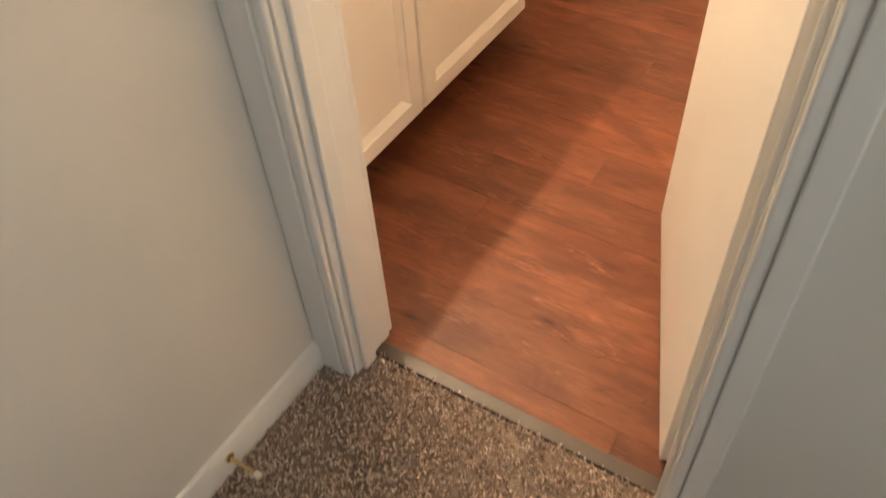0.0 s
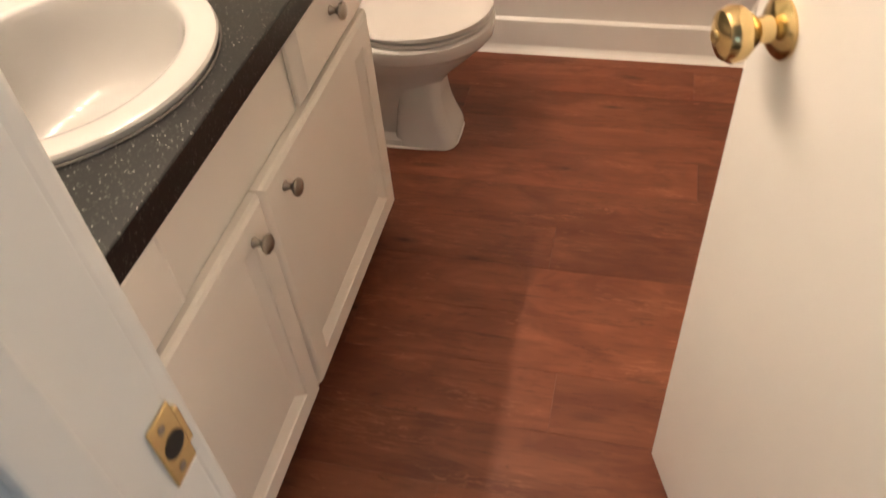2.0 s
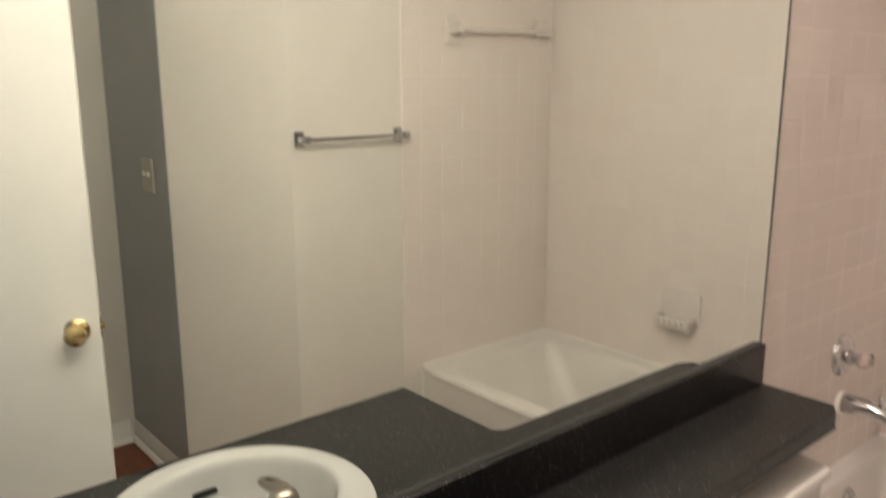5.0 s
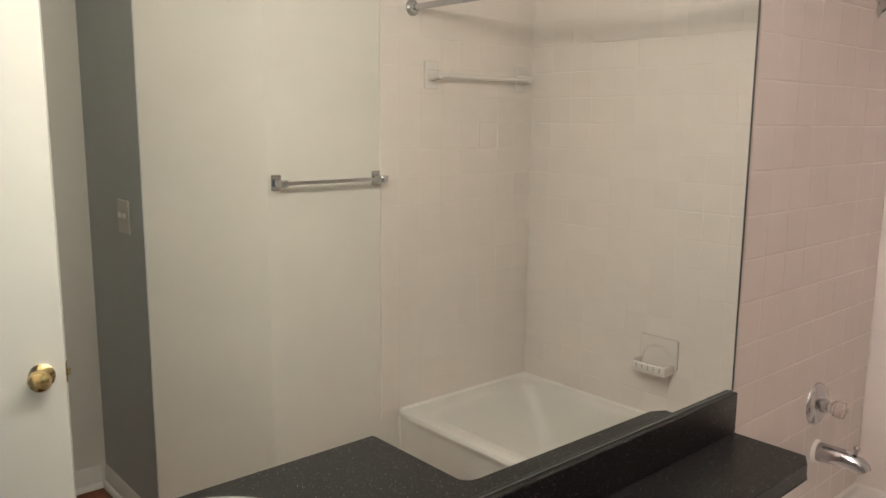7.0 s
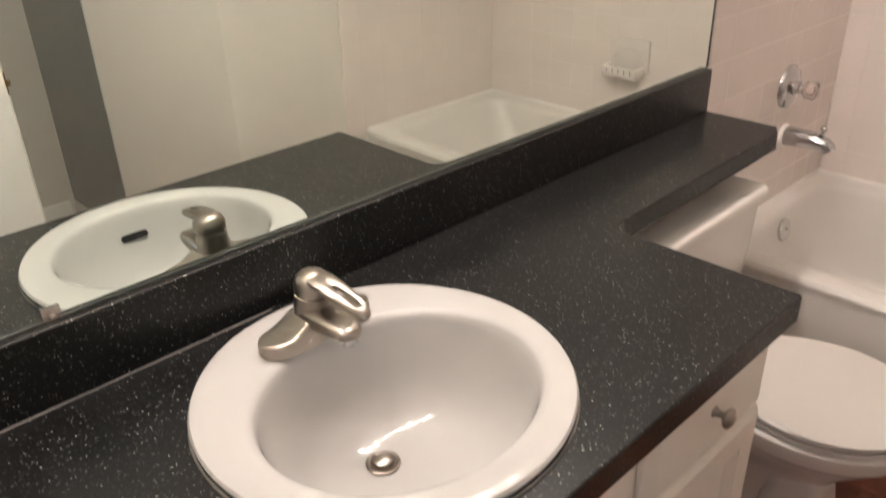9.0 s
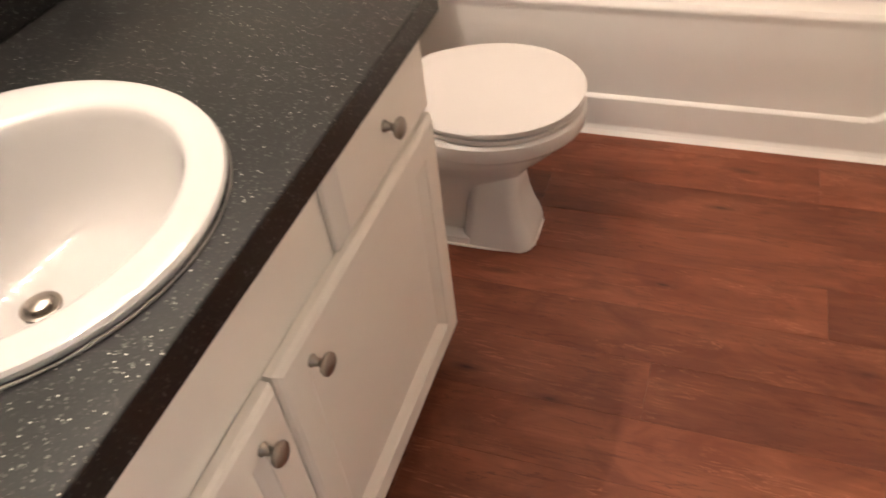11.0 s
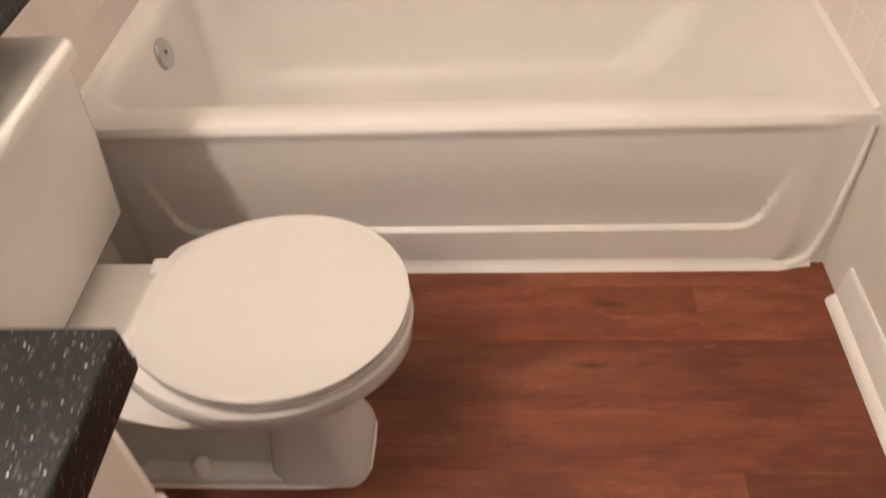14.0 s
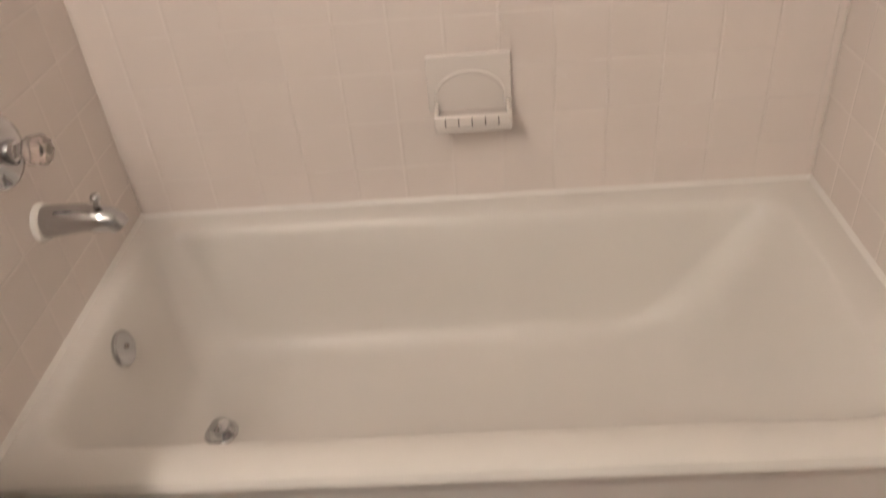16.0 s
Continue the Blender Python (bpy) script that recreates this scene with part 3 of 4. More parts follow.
part("body", turned((FX - 0.003, FY, FZ + 0.024), (0.10, 0, 1), [(0, 0.0275), (0.012, 0.0265), (0.024, 0.0255), (0.040, 0.0248), (0.0410, 0.0232), (0.0432, 0.0232)]), M_NICKEL, FAUCET, smooth=True)


def spout():
    """A broad flattened arm that narrows and dips to a rounded tip."""
    rings = []
    for x, half, low, high in ((-0.010, 0.0265, 0.016, 0.046), (0.012, 0.0270, 0.018, 0.0475), (0.032, 0.0262, 0.021, 0.0475), (0.052, 0.0240, 0.0235, 0.0465), (0.068, 0.0215, 0.0245, 0.0445), (0.080, 0.0180, 0.0250, 0.0420), (0.088, 0.0125, 0.0262, 0.0390), (0.0915, 0.0060, 0.0290, 0.0350)):
        ring = []
        for k in range(28):
            a = 2 * math.pi * k / 28
            c, d = math.cos(a), math.sin(a)
            ring.append((FX + x, FY + half * math.copysign(abs(c) ** 0.55, c), FZ + (low + high) / 2 + (high - low) / 2 * math.copysign(abs(d) ** 0.65, d)))
        rings.append(ring)
    return loft(rings)


part("spout", spout(), M_NICKEL, FAUCET, smooth=True)
part("aerator", turned((FX + 0.074, FY, FZ + 0.027), (0.08, 0, -1), [(0, 0.0115), (0.012, 0.0112), (0.0135, 0.0095), (0.0136, 0.0)]), M_CHROME, FAUCET, "bright aerator tip", True)


def lever():
    """A dome cap running out into a flat paddle with a long slot."""
    bm = turned((FX + 0.0015, FY, FZ + 0.0672), (0.16, 0, 1), [(0, 0.0240), (0.0015, 0.0256), (0.010, 0.0258), (0.018, 0.0240), (0.0245, 0.0190), (0.0285, 0.0105), (0.0298, 0.0)])
    n = 40

    def top(x):
        return FZ + 0.0955 - 0.16 * (x - 0.012) - 1.35 * max(0.0, x - 0.012) ** 2

    def loop(x0, x1, wide_a, wide_b, power, drop):
        out = []
        for k in range(n):
            a = 2 * math.pi * k / n
            c, d = math.cos(a), math.sin(a)
            x = (x0 + x1) / 2 + (x1 - x0) / 2 * math.copysign(abs(c) ** power, c)
            half = wide_a + (wide_b - wide_a) * (x - x0) / (x1 - x0)
            out.append((FX + x, FY + half * math.copysign(abs(d) ** power, d), top(x) - drop))
        return out

    rings = [loop(0.0445, 0.0905, 0.0050, 0.0062, 0.6, 0.0085), loop(0.0445, 0.0905, 0.0050, 0.0062, 0.6, 0.0010), loop(0.042, 0.093, 0.0068, 0.0078, 0.62, 0.0), loop(0.016, 0.101, 0.0150, 0.0110, 0.66, 0.0003), loop(0.0, 0.1055, 0.0215, 0.0135, 0.7, 0.0035),
             loop(-0.002, 0.1062, 0.0225, 0.0138, 0.7, 0.0065), loop(0.0, 0.104, 0.0215, 0.0125, 0.7, 0.0105), loop(0.0445, 0.0905, 0.0050, 0.0062, 0.6, 0.0085)]
    loft(rings, bm, False, False)
    bmesh.ops.rotate(bm, verts=bm.verts, cent=(FX, FY, FZ), matrix=Matrix.Rotation(radians(7), 3, 'Z'))
    return bm


part("lever", lever(), M_NICKEL, FAUCET, "flat slotted lever handle", True)

# mirror
MIR = thing("wall_mirror", (0.004, 1.17, 0.922), "large frameless wall mirror above the counter", "mirror")
part("glass", box(0.001, 0.006, 0.252, 2.078, 0.921, 1.937), M_MIRROR, MIR)
part("edge_strip", box(0.001, 0.0075, 2.0785, 2.0825, 0.921, 1.937), M_EDGE, MIR, "dark mirror edge")
part("edge_channel", box(0.001, 0.009, 0.252, 2.078, 0.9185, 0.9208), M_EDGE, MIR, "thin dark channel")

clip = part("clip", box(0.0065, 0.0095, 0.500, 0.522, 0.9185, 0.937, 0.0012), M_ACRYLIC, MIR, "small clear mirror clip")
part("screw", turned((0.0094, 0.511, 0.926), (1, 0, 0), [(0, 0.0035), (0.001, 0.003)], 12), M_NICKEL, clip)

# vanity light
LAMP_Y, LAMP_Z = 1.04, 2.115
BAR = thing("vanity_light", (0.0, LAMP_Y, LAMP_Z), "chrome bar light with a row of lit round bulbs", "light fixture")
part("backplate", box(0.001, 0.016, LAMP_Y - 0.67, LAMP_Y + 0.67, LAMP_Z - 0.055, LAMP_Z + 0.055, 0.005), M_CHROME, BAR)
for k in range(8):
    y = LAMP_Y + (k - 3.5) * 0.168
    socket = part("socket", turned((0.014, y, LAMP_Z), (1, 0, 0), [(0, 0.022), (0.010, 0.020), (0.012, 0.016)]), M_CHROME, BAR, smooth=True)
    part("bulb", turned((0.018, y, LAMP_Z), (1, 0, 0), [(0.0, 0.010), (0.006, 0.014), (0.016, 0.022), (0.026, 0.0265), (0.036, 0.0275), (0.046, 0.0255), (0.055, 0.020), (0.061, 0.010), (0.063, 0.0)], 24), M_BULB, socket, "lit frosted globe bulb", True)

# ---- toilet ----
TY = 1.755
TOILET = thing("toilet", (0.36, TY, 0), "white porcelain toilet with its lid closed", "toilet")


def egg(z, x0, x1, w, back=0.5, n=28, front=2.0):
    """A toilet outline: rounded in front, drawn in to a share of its width at the back."""
    mid = x0 + (x1 - x0) * 0.5
    lean = min(1.0, max(0.0, (z - 0.2) / 0.1))
    w, cy = w * (1 + 0.012 * lean), TY + 0.013 * lean
    left, right = [], []
    for k in range(n + 1):
        s = k / n
        x = x0 + (x1 - x0) * (0.5 - 0.5 * math.cos(math.pi * s))
        if x > mid:
            h = w * max(0.0, 1 - ((x - mid) / (x1 - mid)) ** front) ** (1 / front)
        else:
            u = (mid - x) / (mid - x0)
            h = w * (1 - (1 - back) * u ** 2.1) * max(0.0, 1 - max(0, (u - 0.9) / 0.1) ** 2 * 0.55)
        left.append((x, cy + max(h, 0.0005), z))
        right.append((x, cy - max(h, 0.0005), z))
    return left + right[::-1]


bowl = loft([egg(*r) for r in (
    (0.002, 0.10, 0.600, 0.050, 0.9, 28, 5), (0.034, 0.11, 0.594, 0.049, 0.80, 28, 4.5), (0.060, 0.12, 0.584, 0.048, 0.8, 28, 4.5),
    (0.100, 0.13, 0.576, 0.049, 0.8, 28, 4), (0.145, 0.14, 0.572, 0.056, 0.8, 28, 3.5), (0.182, 0.14, 0.582, 0.072, 0.75, 28, 3), (0.220, 0.15, 0.612, 0.102, 0.8, 28, 2.5), (0.260, 0.16, 0.660, 0.138, 0.75, 28, 2.2),
    (0.286, 0.18, 0.690, 0.160, 0.7, 28, 2), (0.300, 0.20, 0.704, 0.168, 0.65, 28, 2), (0.312, 0.27, 0.713, 0.174, 0.42, 28, 2), (0.320, 0.27, 0.719, 0.180, 0.42, 28, 2), (0.352, 0.27, 0.721, 0.183, 0.42, 28, 2), (0.359, 0.27, 0.716, 0.178, 0.42, 28, 2))], strips=True)
part("bowl", bowl, M_TOILET, TOILET, smooth=True)
foot = loft([rounded_rect(*r) for r in ((0.445, 0.618, TY - 0.084, TY + 0.084, 0.0, 0.036), (0.445, 0.618, TY - 0.084, TY + 0.084, 0.012, 0.036), (0.448, 0.613, TY - 0.081, TY + 0.081, 0.034, 0.034), (0.453, 0.600, TY - 0.076, TY + 0.076, 0.066, 0.032), (0.458, 0.589, TY - 0.071, TY + 0.071, 0.105, 0.030), (0.466, 0.583, TY - 0.068, TY + 0.068, 0.145, 0.030), (0.475, 0.582, TY - 0.064, TY + 0.064, 0.185, 0.030), (0.480, 0.570, TY - 0.056, TY + 0.056, 0.215, 0.028))])
part("foot", foot, M_TOILET, TOILET, smooth=True)
part("bowl_deck", box(0.15, 0.355, TY - 0.092, TY + 0.118, 0.330, 0.3612, 0.008, 3), M_TOILET, TOILET, smooth=True)
part("seat", loft([egg(*r) for r in ((0.3612, 0.320, 0.7110, 0.173, 0.5), (0.3642, 0.318, 0.7180, 0.178, 0.5), (0.3732, 0.318, 0.7180, 0.178, 0.5), (0.3762, 0.320, 0.7120, 0.173, 0.5))], strips=True), M_SEAT, TOILET, smooth=True)
part("lid", loft([egg(*r) for r in ((0.3772, 0.322, 0.7130, 0.174, 0.5), (0.3802, 0.318, 0.7160, 0.180, 0.5), (0.3882, 0.318, 0.7170, 0.181, 0.5), (0.3917, 0.337, 0.7180, 0.178, 0.5), (0.3924, 0.342, 0.7130, 0.173, 0.5), (0.3924, 0.352, 0.706, 0.163, 0.5))], strips=True), M_SEAT, TOILET, "flat closed plastic lid", True)
for sgn in (-1, 1):
    part("hinge", box(0.302, 0.327, TY + 0.013 + sgn * 0.075 - 0.017, TY + 0.013 + sgn * 0.075 + 0.017, 0.3614, 0.386, 0.006, 3), M_SEAT, TOILET, smooth=True)
    part("bolt_cap", turned((0.326, TY + sgn * 0.0640, 0.0222), (0, 0, 1), [(0, 0.019), (0.006, 0.019), (0.008, 0.017), (0.022, 0.0165), (0.029, 0.012), (0.032, 0.005), (0.033, 0)], 20), M_TOILET, TOILET, "white rounded bolt cap", True)
    part("foot_ledge", box(0.215, 0.47, TY + min(0, sgn) * 0.0835, TY + max(0, sgn) * 0.0835, 0.0005, 0.023, 0.004, 2), M_TOILET, TOILET, smooth=True)
TANK_Y = TY + 0.025
tank = loft([rounded_rect(*r) for r in ((0.045, 0.175, TANK_Y - 0.15, TANK_Y + 0.15, 0.360, 0.03), (0.028, 0.205, TANK_Y - 0.185, TANK_Y + 0.185, 0.372, 0.035), (0.020, 0.222, TANK_Y - 0.200, TANK_Y + 0.200, 0.40, 0.035), (0.015, 0.232, TANK_Y - 0.208, TANK_Y + 0.208, 0.55, 0.03), (0.012, 0.236, TANK_Y - 0.212, TANK_Y + 0.212, 0.672, 0.03))])
part("tank", tank, M_TOILET, TOILET, smooth=True)
lid_r = loft([rounded_rect(*r) for r in ((0.010, 0.240, TANK_Y - 0.215, TANK_Y + 0.215, 0.673, 0.03), (0.006, 0.250, TANK_Y - 0.222, TANK_Y + 0.222, 0.678, 0.03), (0.006, 0.250, TANK_Y - 0.222, TANK_Y + 0.222, 0.694, 0.03), (0.010, 0.246, TANK_Y - 0.218, TANK_Y + 0.218, 0.700, 0.028), (0.014, 0.242, TANK_Y - 0.214, TANK_Y + 0.214, 0.7015, 0.026), (0.024, 0.232, TANK_Y - 0.204, TANK_Y + 0.204, 0.7015, 0.022))])
part("tank_lid", lid_r, M_TOILET, TOILET, smooth=True)
structure("toilet_caulk", loft([egg(-0.001, 0.09, 0.6235, 0.090, 0.95, 28, 5), egg(0.003, 0.09, 0.622, 0.0885, 0.95, 28, 5)]), M_CAULK, "pale caulk bead round the toilet foot", "trim")

# ---- tub ----
TUB = thing("bathtub", (0.75, TUB_Y, 0), "white enamel alcove bathtub with a panelled apron", "bathtub")


def step(a, b, v):
    t = min(1.0, max(0.0, (v - a) / (b - a)))
    return t * t * (3 - 2 * t)


def apron_y(x, z):
    """How far the apron's face lies at a spot: lower skirt and edges stand proud of a sunk field."""
    flare = 0.035 * step(0.12, 0.30, z)
    x0, x1, zb, r = 0.165 - flare, 1.378 + flare, 0.110, 0.050
    dx = max(x0 + r - x, x - (x1 - r), 0.0)
    dz = max(zb + r - z, 0.0)
    d = r - math.hypot(dx, dz)
    sunk = 0.8 * step(-0.002, 0.003, d) * (1 - 0.95 * step(0.13, 0.29, z))
    foot = 1 - step(0.012, 0.022, z)
    ends = step(1.440, 1.492, x + 0.05 * max(0.0, 1 - z / 0.07) ** 2) + 1 - step(0.055, 0.085, x)
    lip = step(0.346, 0.377, z)
    roll = step(0.361, 0.386, z)
    return TUB_Y + 0.007 + 0.013 * sunk - 0.006 * foot * (1 - ends) + 0.007 * ends - 0.006 * lip * (1 - ends * 0.8) + 0.010 * roll * roll * roll


def apron():
    bm = bmesh.new()
    nx, nz = 230, 84
    top = RIM - 0.001
    grid = [[bm.verts.new((EAST * i / nx, apron_y(EAST * i / nx, top * j / nz), top * j / nz)) for i in range(nx + 1)] for j in range(nz + 1)]
    for j in range(nz):
        for i in range(nx):
            bm.faces.new((grid[j][i], grid[j][i + 1], grid[j + 1][i + 1], grid[j + 1][i]))
    return bm


part("apron", apron(), M_TUB, TUB, "panelled apron with a raised lower skirt", True)


def basin():
    k = 9
    rows = []
    for x0, x1, y0, y1, z, r in (
            (0.001, EAST - 0.001, TUB_Y + 0.0105, BACK - 0.001, RIM - 0.003, 0.002), (0.001, EAST - 0.001, TUB_Y + 0.017, BACK - 0.001, RIM + 0.0005, 0.003), (0.030, EAST - 0.03, TUB_Y + 0.045, BACK - 0.03, RIM + 0.001, 0.03),
            (0.046, 1.452, TUB_Y + 0.082, 2.908, RIM - 0.002, 0.055), (0.055, 1.442, TUB_Y + 0.092, 2.899, RIM - 0.010, 0.065), (0.062, 1.430, TUB_Y + 0.099, 2.892, RIM - 0.030, 0.07),
            (0.078, 1.380, TUB_Y + 0.115, 2.880, 0.270, 0.085), (0.096, 1.315, TUB_Y + 0.135, 2.868, 0.170, 0.10), (0.112, 1.255, TUB_Y + 0.150, 2.855, 0.110, 0.11), (0.135, 1.205, TUB_Y + 0.172, 2.835, 0.078, 0.11), (0.175, 1.150, TUB_Y + 0.21, 2.79, 0.062, 0.10), (0.24, 1.06, TUB_Y + 0.27, 2.74, 0.058, 0.09)):
        rows.append(rounded_rect(x0, x1, y0, y1, z, r, k))
    return loft(rows, cap_start=False)


part("basin", basin(), M_TUB, TUB, smooth=True)
part("end_skirt", box(EAST - 0.012, EAST - 0.001, TUB_Y + 0.030, BACK - 0.002, 0.0, RIM - 0.01), M_TUB, TUB)
structure("tub_caulk", moulding([(0.0, TUB_Y + 0.003), (1.44, TUB_Y + 0.003), (1.475, TUB_Y + 0.012), (EAST - 0.03, TUB_Y + 0.016)], [(0.0, -0.001), (0.0, 0.018), (-0.003, 0.012), (-0.008, 0.006), (-0.014, -0.001)]), M_CAULK, "pale caulk bead along the tub's foot", "trim")
corner = [(1.452, TUB_Y + 0.002, 0.006), (1.478, TUB_Y + 0.006, 0.010), (1.497, TUB_Y + 0.009, 0.026), (1.508, TUB_Y + 0.011, 0.060), (1.517, TUB_Y + 0.012, 0.130), (1.524, TUB_Y + 0.012, 0.240), (1.528, TUB_Y + 0.012, 0.360)]
structure("corner_caulk", tube(corner, [0.005, 0.007, 0.008, 0.008, 0.007, 0.006, 0.005], 10), M_CAULK, "pale caulk curving up the tub's corner", "trim", True)
structure("wall_caulk", moulding([(0.006, TUB_Y + 0.02), (0.006, BACK - 0.006), (EAST - 0.006, BACK - 0.006), (EAST - 0.006, TUB_Y + 0.02)], [(0.0, RIM), (0.0, RIM + 0.010), (-0.004, RIM + 0.006), (-0.009, RIM + 0.001)]), M_CAULK, "white caulk between tub rim and tiles", "trim", True)

cover = part("overflow_plate", turned((0.070, 2.589, 0.315), (1, 0, 0.16), [(0, 0.037), (0.006, 0.0375), (0.010, 0.034), (0.0115, 0.026), (0.0125, 0.0)], 32), M_CHROME, TUB, "round chrome overflow plate", True)
part("screw", turned((0.0825, 2.589, 0.322), (1, 0, 0.16), [(0, 0.005), (0.002, 0.0045), (0.0025, 0)], 12), M_NICKEL, cover)
plug = part("drain_flange", turned((0.210, 2.587, 0.0585), (0, 0, 1), [(0, 0.036), (0.004, 0.037), (0.007, 0.032), (0.005, 0.026), (0.001, 0.025)], 28), M_CHROME, TUB, "chrome drain ring", True)
part("stopper", turned((0.210, 2.587, 0.060), (0, 0, 1), [(0, 0.016), (0.014, 0.017), (0.020, 0.022), (0.026, 0.021), (0.029, 0.010), (0.032, 0.006), (0.033, 0)], 24), M_CHROME, plug, smooth=True)

# tub fittings on the wet wall
WX = 0.009
SPOUT = thing("tub_spout", (WX, 2.612, 0.607), "chrome tub spout with a pull-up diverter", "tub spout")
part("wall_ring", turned((WX - 0.002, 2.612, 0.607), (1, 0, 0), [(0, 0.036), (0.010, 0.0345), (0.012, 0.030)]), M_CAULK, SPOUT, "white sealing ring", True)
part("pipe", tube([(WX + 0.008, 2.612, 0.608), (WX + 0.04, 2.612, 0.610), (WX + 0.085, 2.612, 0.612), (WX + 0.110, 2.612, 0.607), (WX + 0.126, 2.612, 0.605), (WX + 0.137, 2.612, 0.598), (WX + 0.142, 2.612, 0.590)], [0.030, 0.0285, 0.026, 0.0245, 0.023, 0.021, 0.0185], 24), M_CHROME, SPOUT, smooth=True)
part("diverter", turned((WX + 0.112, 2.612, 0.634), (0.1, 0, 1), [(0, 0.006), (0.010, 0.005), (0.013, 0.009), (0.020, 0.010), (0.024, 0.007), (0.025, 0)], 18), M_CHROME, SPOUT, smooth=True)
VALVE = thing("tub_valve", (WX, 2.585, 0.764), "round chrome tub valve with a clear acrylic knob", "tub faucet")
part("escutcheon", turned((WX - 0.002, 2.585, 0.764), (1, 0, 0), [(0, 0.064), (0.006, 0.063), (0.014, 0.055), (0.019, 0.040), (0.022, 0.024)], 40), M_CHROME, VALVE, smooth=True)
part("sleeve", turned((WX + 0.018, 2.585, 0.764), (1, 0, 0), [(0, 0.022), (0.016, 0.021), (0.020, 0.015), (0.032, 0.014)], 24), M_CHROME, VALVE, smooth=True)


def fluted(c, axis, profile, lobes, depth, seg=48):
    c, a = Vector(c), Vector(axis).normalized()
    u = a.orthogonal().normalized()
    w = a.cross(u)
    rings = []
    for d, r in profile:
        rings.append([c + a * d + (u * math.cos(q) + w * math.sin(q)) * max(r * (1 - depth * (0.5 + 0.5 * math.cos(lobes * q))), 0.0004) for q in [k * 2 * math.pi / seg for k in range(seg)]])
    return loft(rings)


acr = part("handle", fluted((WX + 0.046, 2.585, 0.764), (1, 0, 0), [(0, 0.016), (0.004, 0.024), (0.030, 0.027), (0.036, 0.024), (0.038, 0.012)], 8, 0.12), M_ACRYLIC, VALVE, "clear acrylic handle", True)
part("handle_button", turned((WX + 0.0845, 2.585, 0.764), (1, 0, 0), [(0, 0.011), (0.002, 0.010), (0.003, 0)], 20), M_NICKEL, acr)
SHOWER = thing("shower_fixture", (WX, 2.564, 1.95), "small chrome shower head on a bent arm", "shower head")
part("flange", turned((WX - 0.002, 2.564, 1.95), (1, 0, 0), [(0, 0.030), (0.006, 0.028), (0.012, 0.014)]), M_CHROME, SHOWER, smooth=True)
part("arm", tube([(WX, 2.564, 1.95), (0.04, 2.564, 1.953), (0.068, 2.564, 1.945), (0.090, 2.564, 1.922)], 0.0105), M_CHROME, SHOWER, smooth=True)
part("head", turned((0.086, 2.564, 1.926), (0.55, 0, -0.83), [(0, 0.014), (0.012, 0.017), (0.024, 0.019), (0.036, 0.030), (0.052, 0.034), (0.056, 0.031), (0.057, 0)]), M_CHROME, SHOWER, smooth=True)

ROD = thing("shower_rod", (0.75, 2.268, 2.02), "straight chrome shower curtain rod between the walls", "shower rod")
part("rod", tube([(0.012, 2.268, 2.02), (0.75, 2.268, 2.02), (EAST - 0.012, 2.268, 2.02)], 0.0127), M_CHROME, ROD, smooth=True)
for x, d in ((WX - 0.001, 1), (EAST - WX + 0.001, -1)):
    part("flange", turned((x, 2.268, 2.02), (d, 0, 0), [(0, 0.032), (0.004, 0.031), (0.010, 0.020), (0.026, 0.0165)]), M_CHROME, ROD, smooth=True)

# towel bars
TOWEL = thing("towel_bar", (EAST, 1.87, 1.35), "chrome towel bar with square posts on the wall", "towel bar")
part("bar", box(EAST - 0.064, EAST - 0.051, 1.662, 2.084, 1.357, 1.371, 0.002), M_CHROME, TOWEL)
for y in (1.655, 2.090):
    p = part("post", box(EAST - 0.072, EAST - 0.006, y - 0.012, y + 0.012, 1.351, 1.377, 0.004), M_CHROME, TOWEL)
    part("post_plate", box(EAST - 0.006, EAST - 0.0005, y - 0.019, y + 0.019, 1.336, 1.392, 0.002), M_CHROME, p)
CERAMIC = thing("ceramic_towel_bar", (EAST, 2.66, 1.767), "white ceramic towel bar set in the tub tiles", "towel bar")
part("bar", tube([(EAST - 0.062, 2.37, 1.764), (EAST - 0.062, 2.89, 1.764)], 0.009), M_CERAMIC, CERAMIC, smooth=True)
for y in (2.362, 2.885):
    p = part("post_plate", box(EAST - 0.018, EAST - 0.007, y - 0.036, y + 0.036, 1.712, 1.822, 0.005, 3), M_CERAMIC, CERAMIC, smooth=True)
    part("post", loft([rounded_rect(y - 0.024, y + 0.024, 1.742, 1.787, -EAST + 0.017, 0.012), rounded_rect(y - 0.019, y + 0.019, 1.747, 1.784, -EAST + 0.05, 0.012), rounded_rect(y - 0.015, y + 0.015, 1.750, 1.780, -EAST + 0.074, 0.012)]), M_CERAMIC, p, smooth=True)
for ob in CERAMIC.children_recursive:
    if ob.name.startswith("post") and "plate" not in ob.name:
        base = ORIGIN[CERAMIC.name]
        for v in ob.data.vertices:
            w = v.co + base
            v.co = Vector((-w.z, w.x, w.y)) - base
        ob.data.update()

# soap dish
SOAP = thing("soap_dish", (0.777, BACK, 0.64), "white ceramic soap dish set in the tiles", "soap dish")
sx0, sx1, sz0, sz1, sf = 0.700, 0.874, 0.588, 0.732, BACK - 0.007
part("plate", box(sx0, sx1, sf - 0.012, sf, sz0 + 0.02, sz1, 0.005, 3), M_CERAMIC, SOAP, smooth=True)
arch = [(0.787 + 0.071 * math.cos(a), sf - 0.012, 0.640 + 0.056 * math.sin(a)) for a in [math.pi * k / 20 for k in range(21)]]
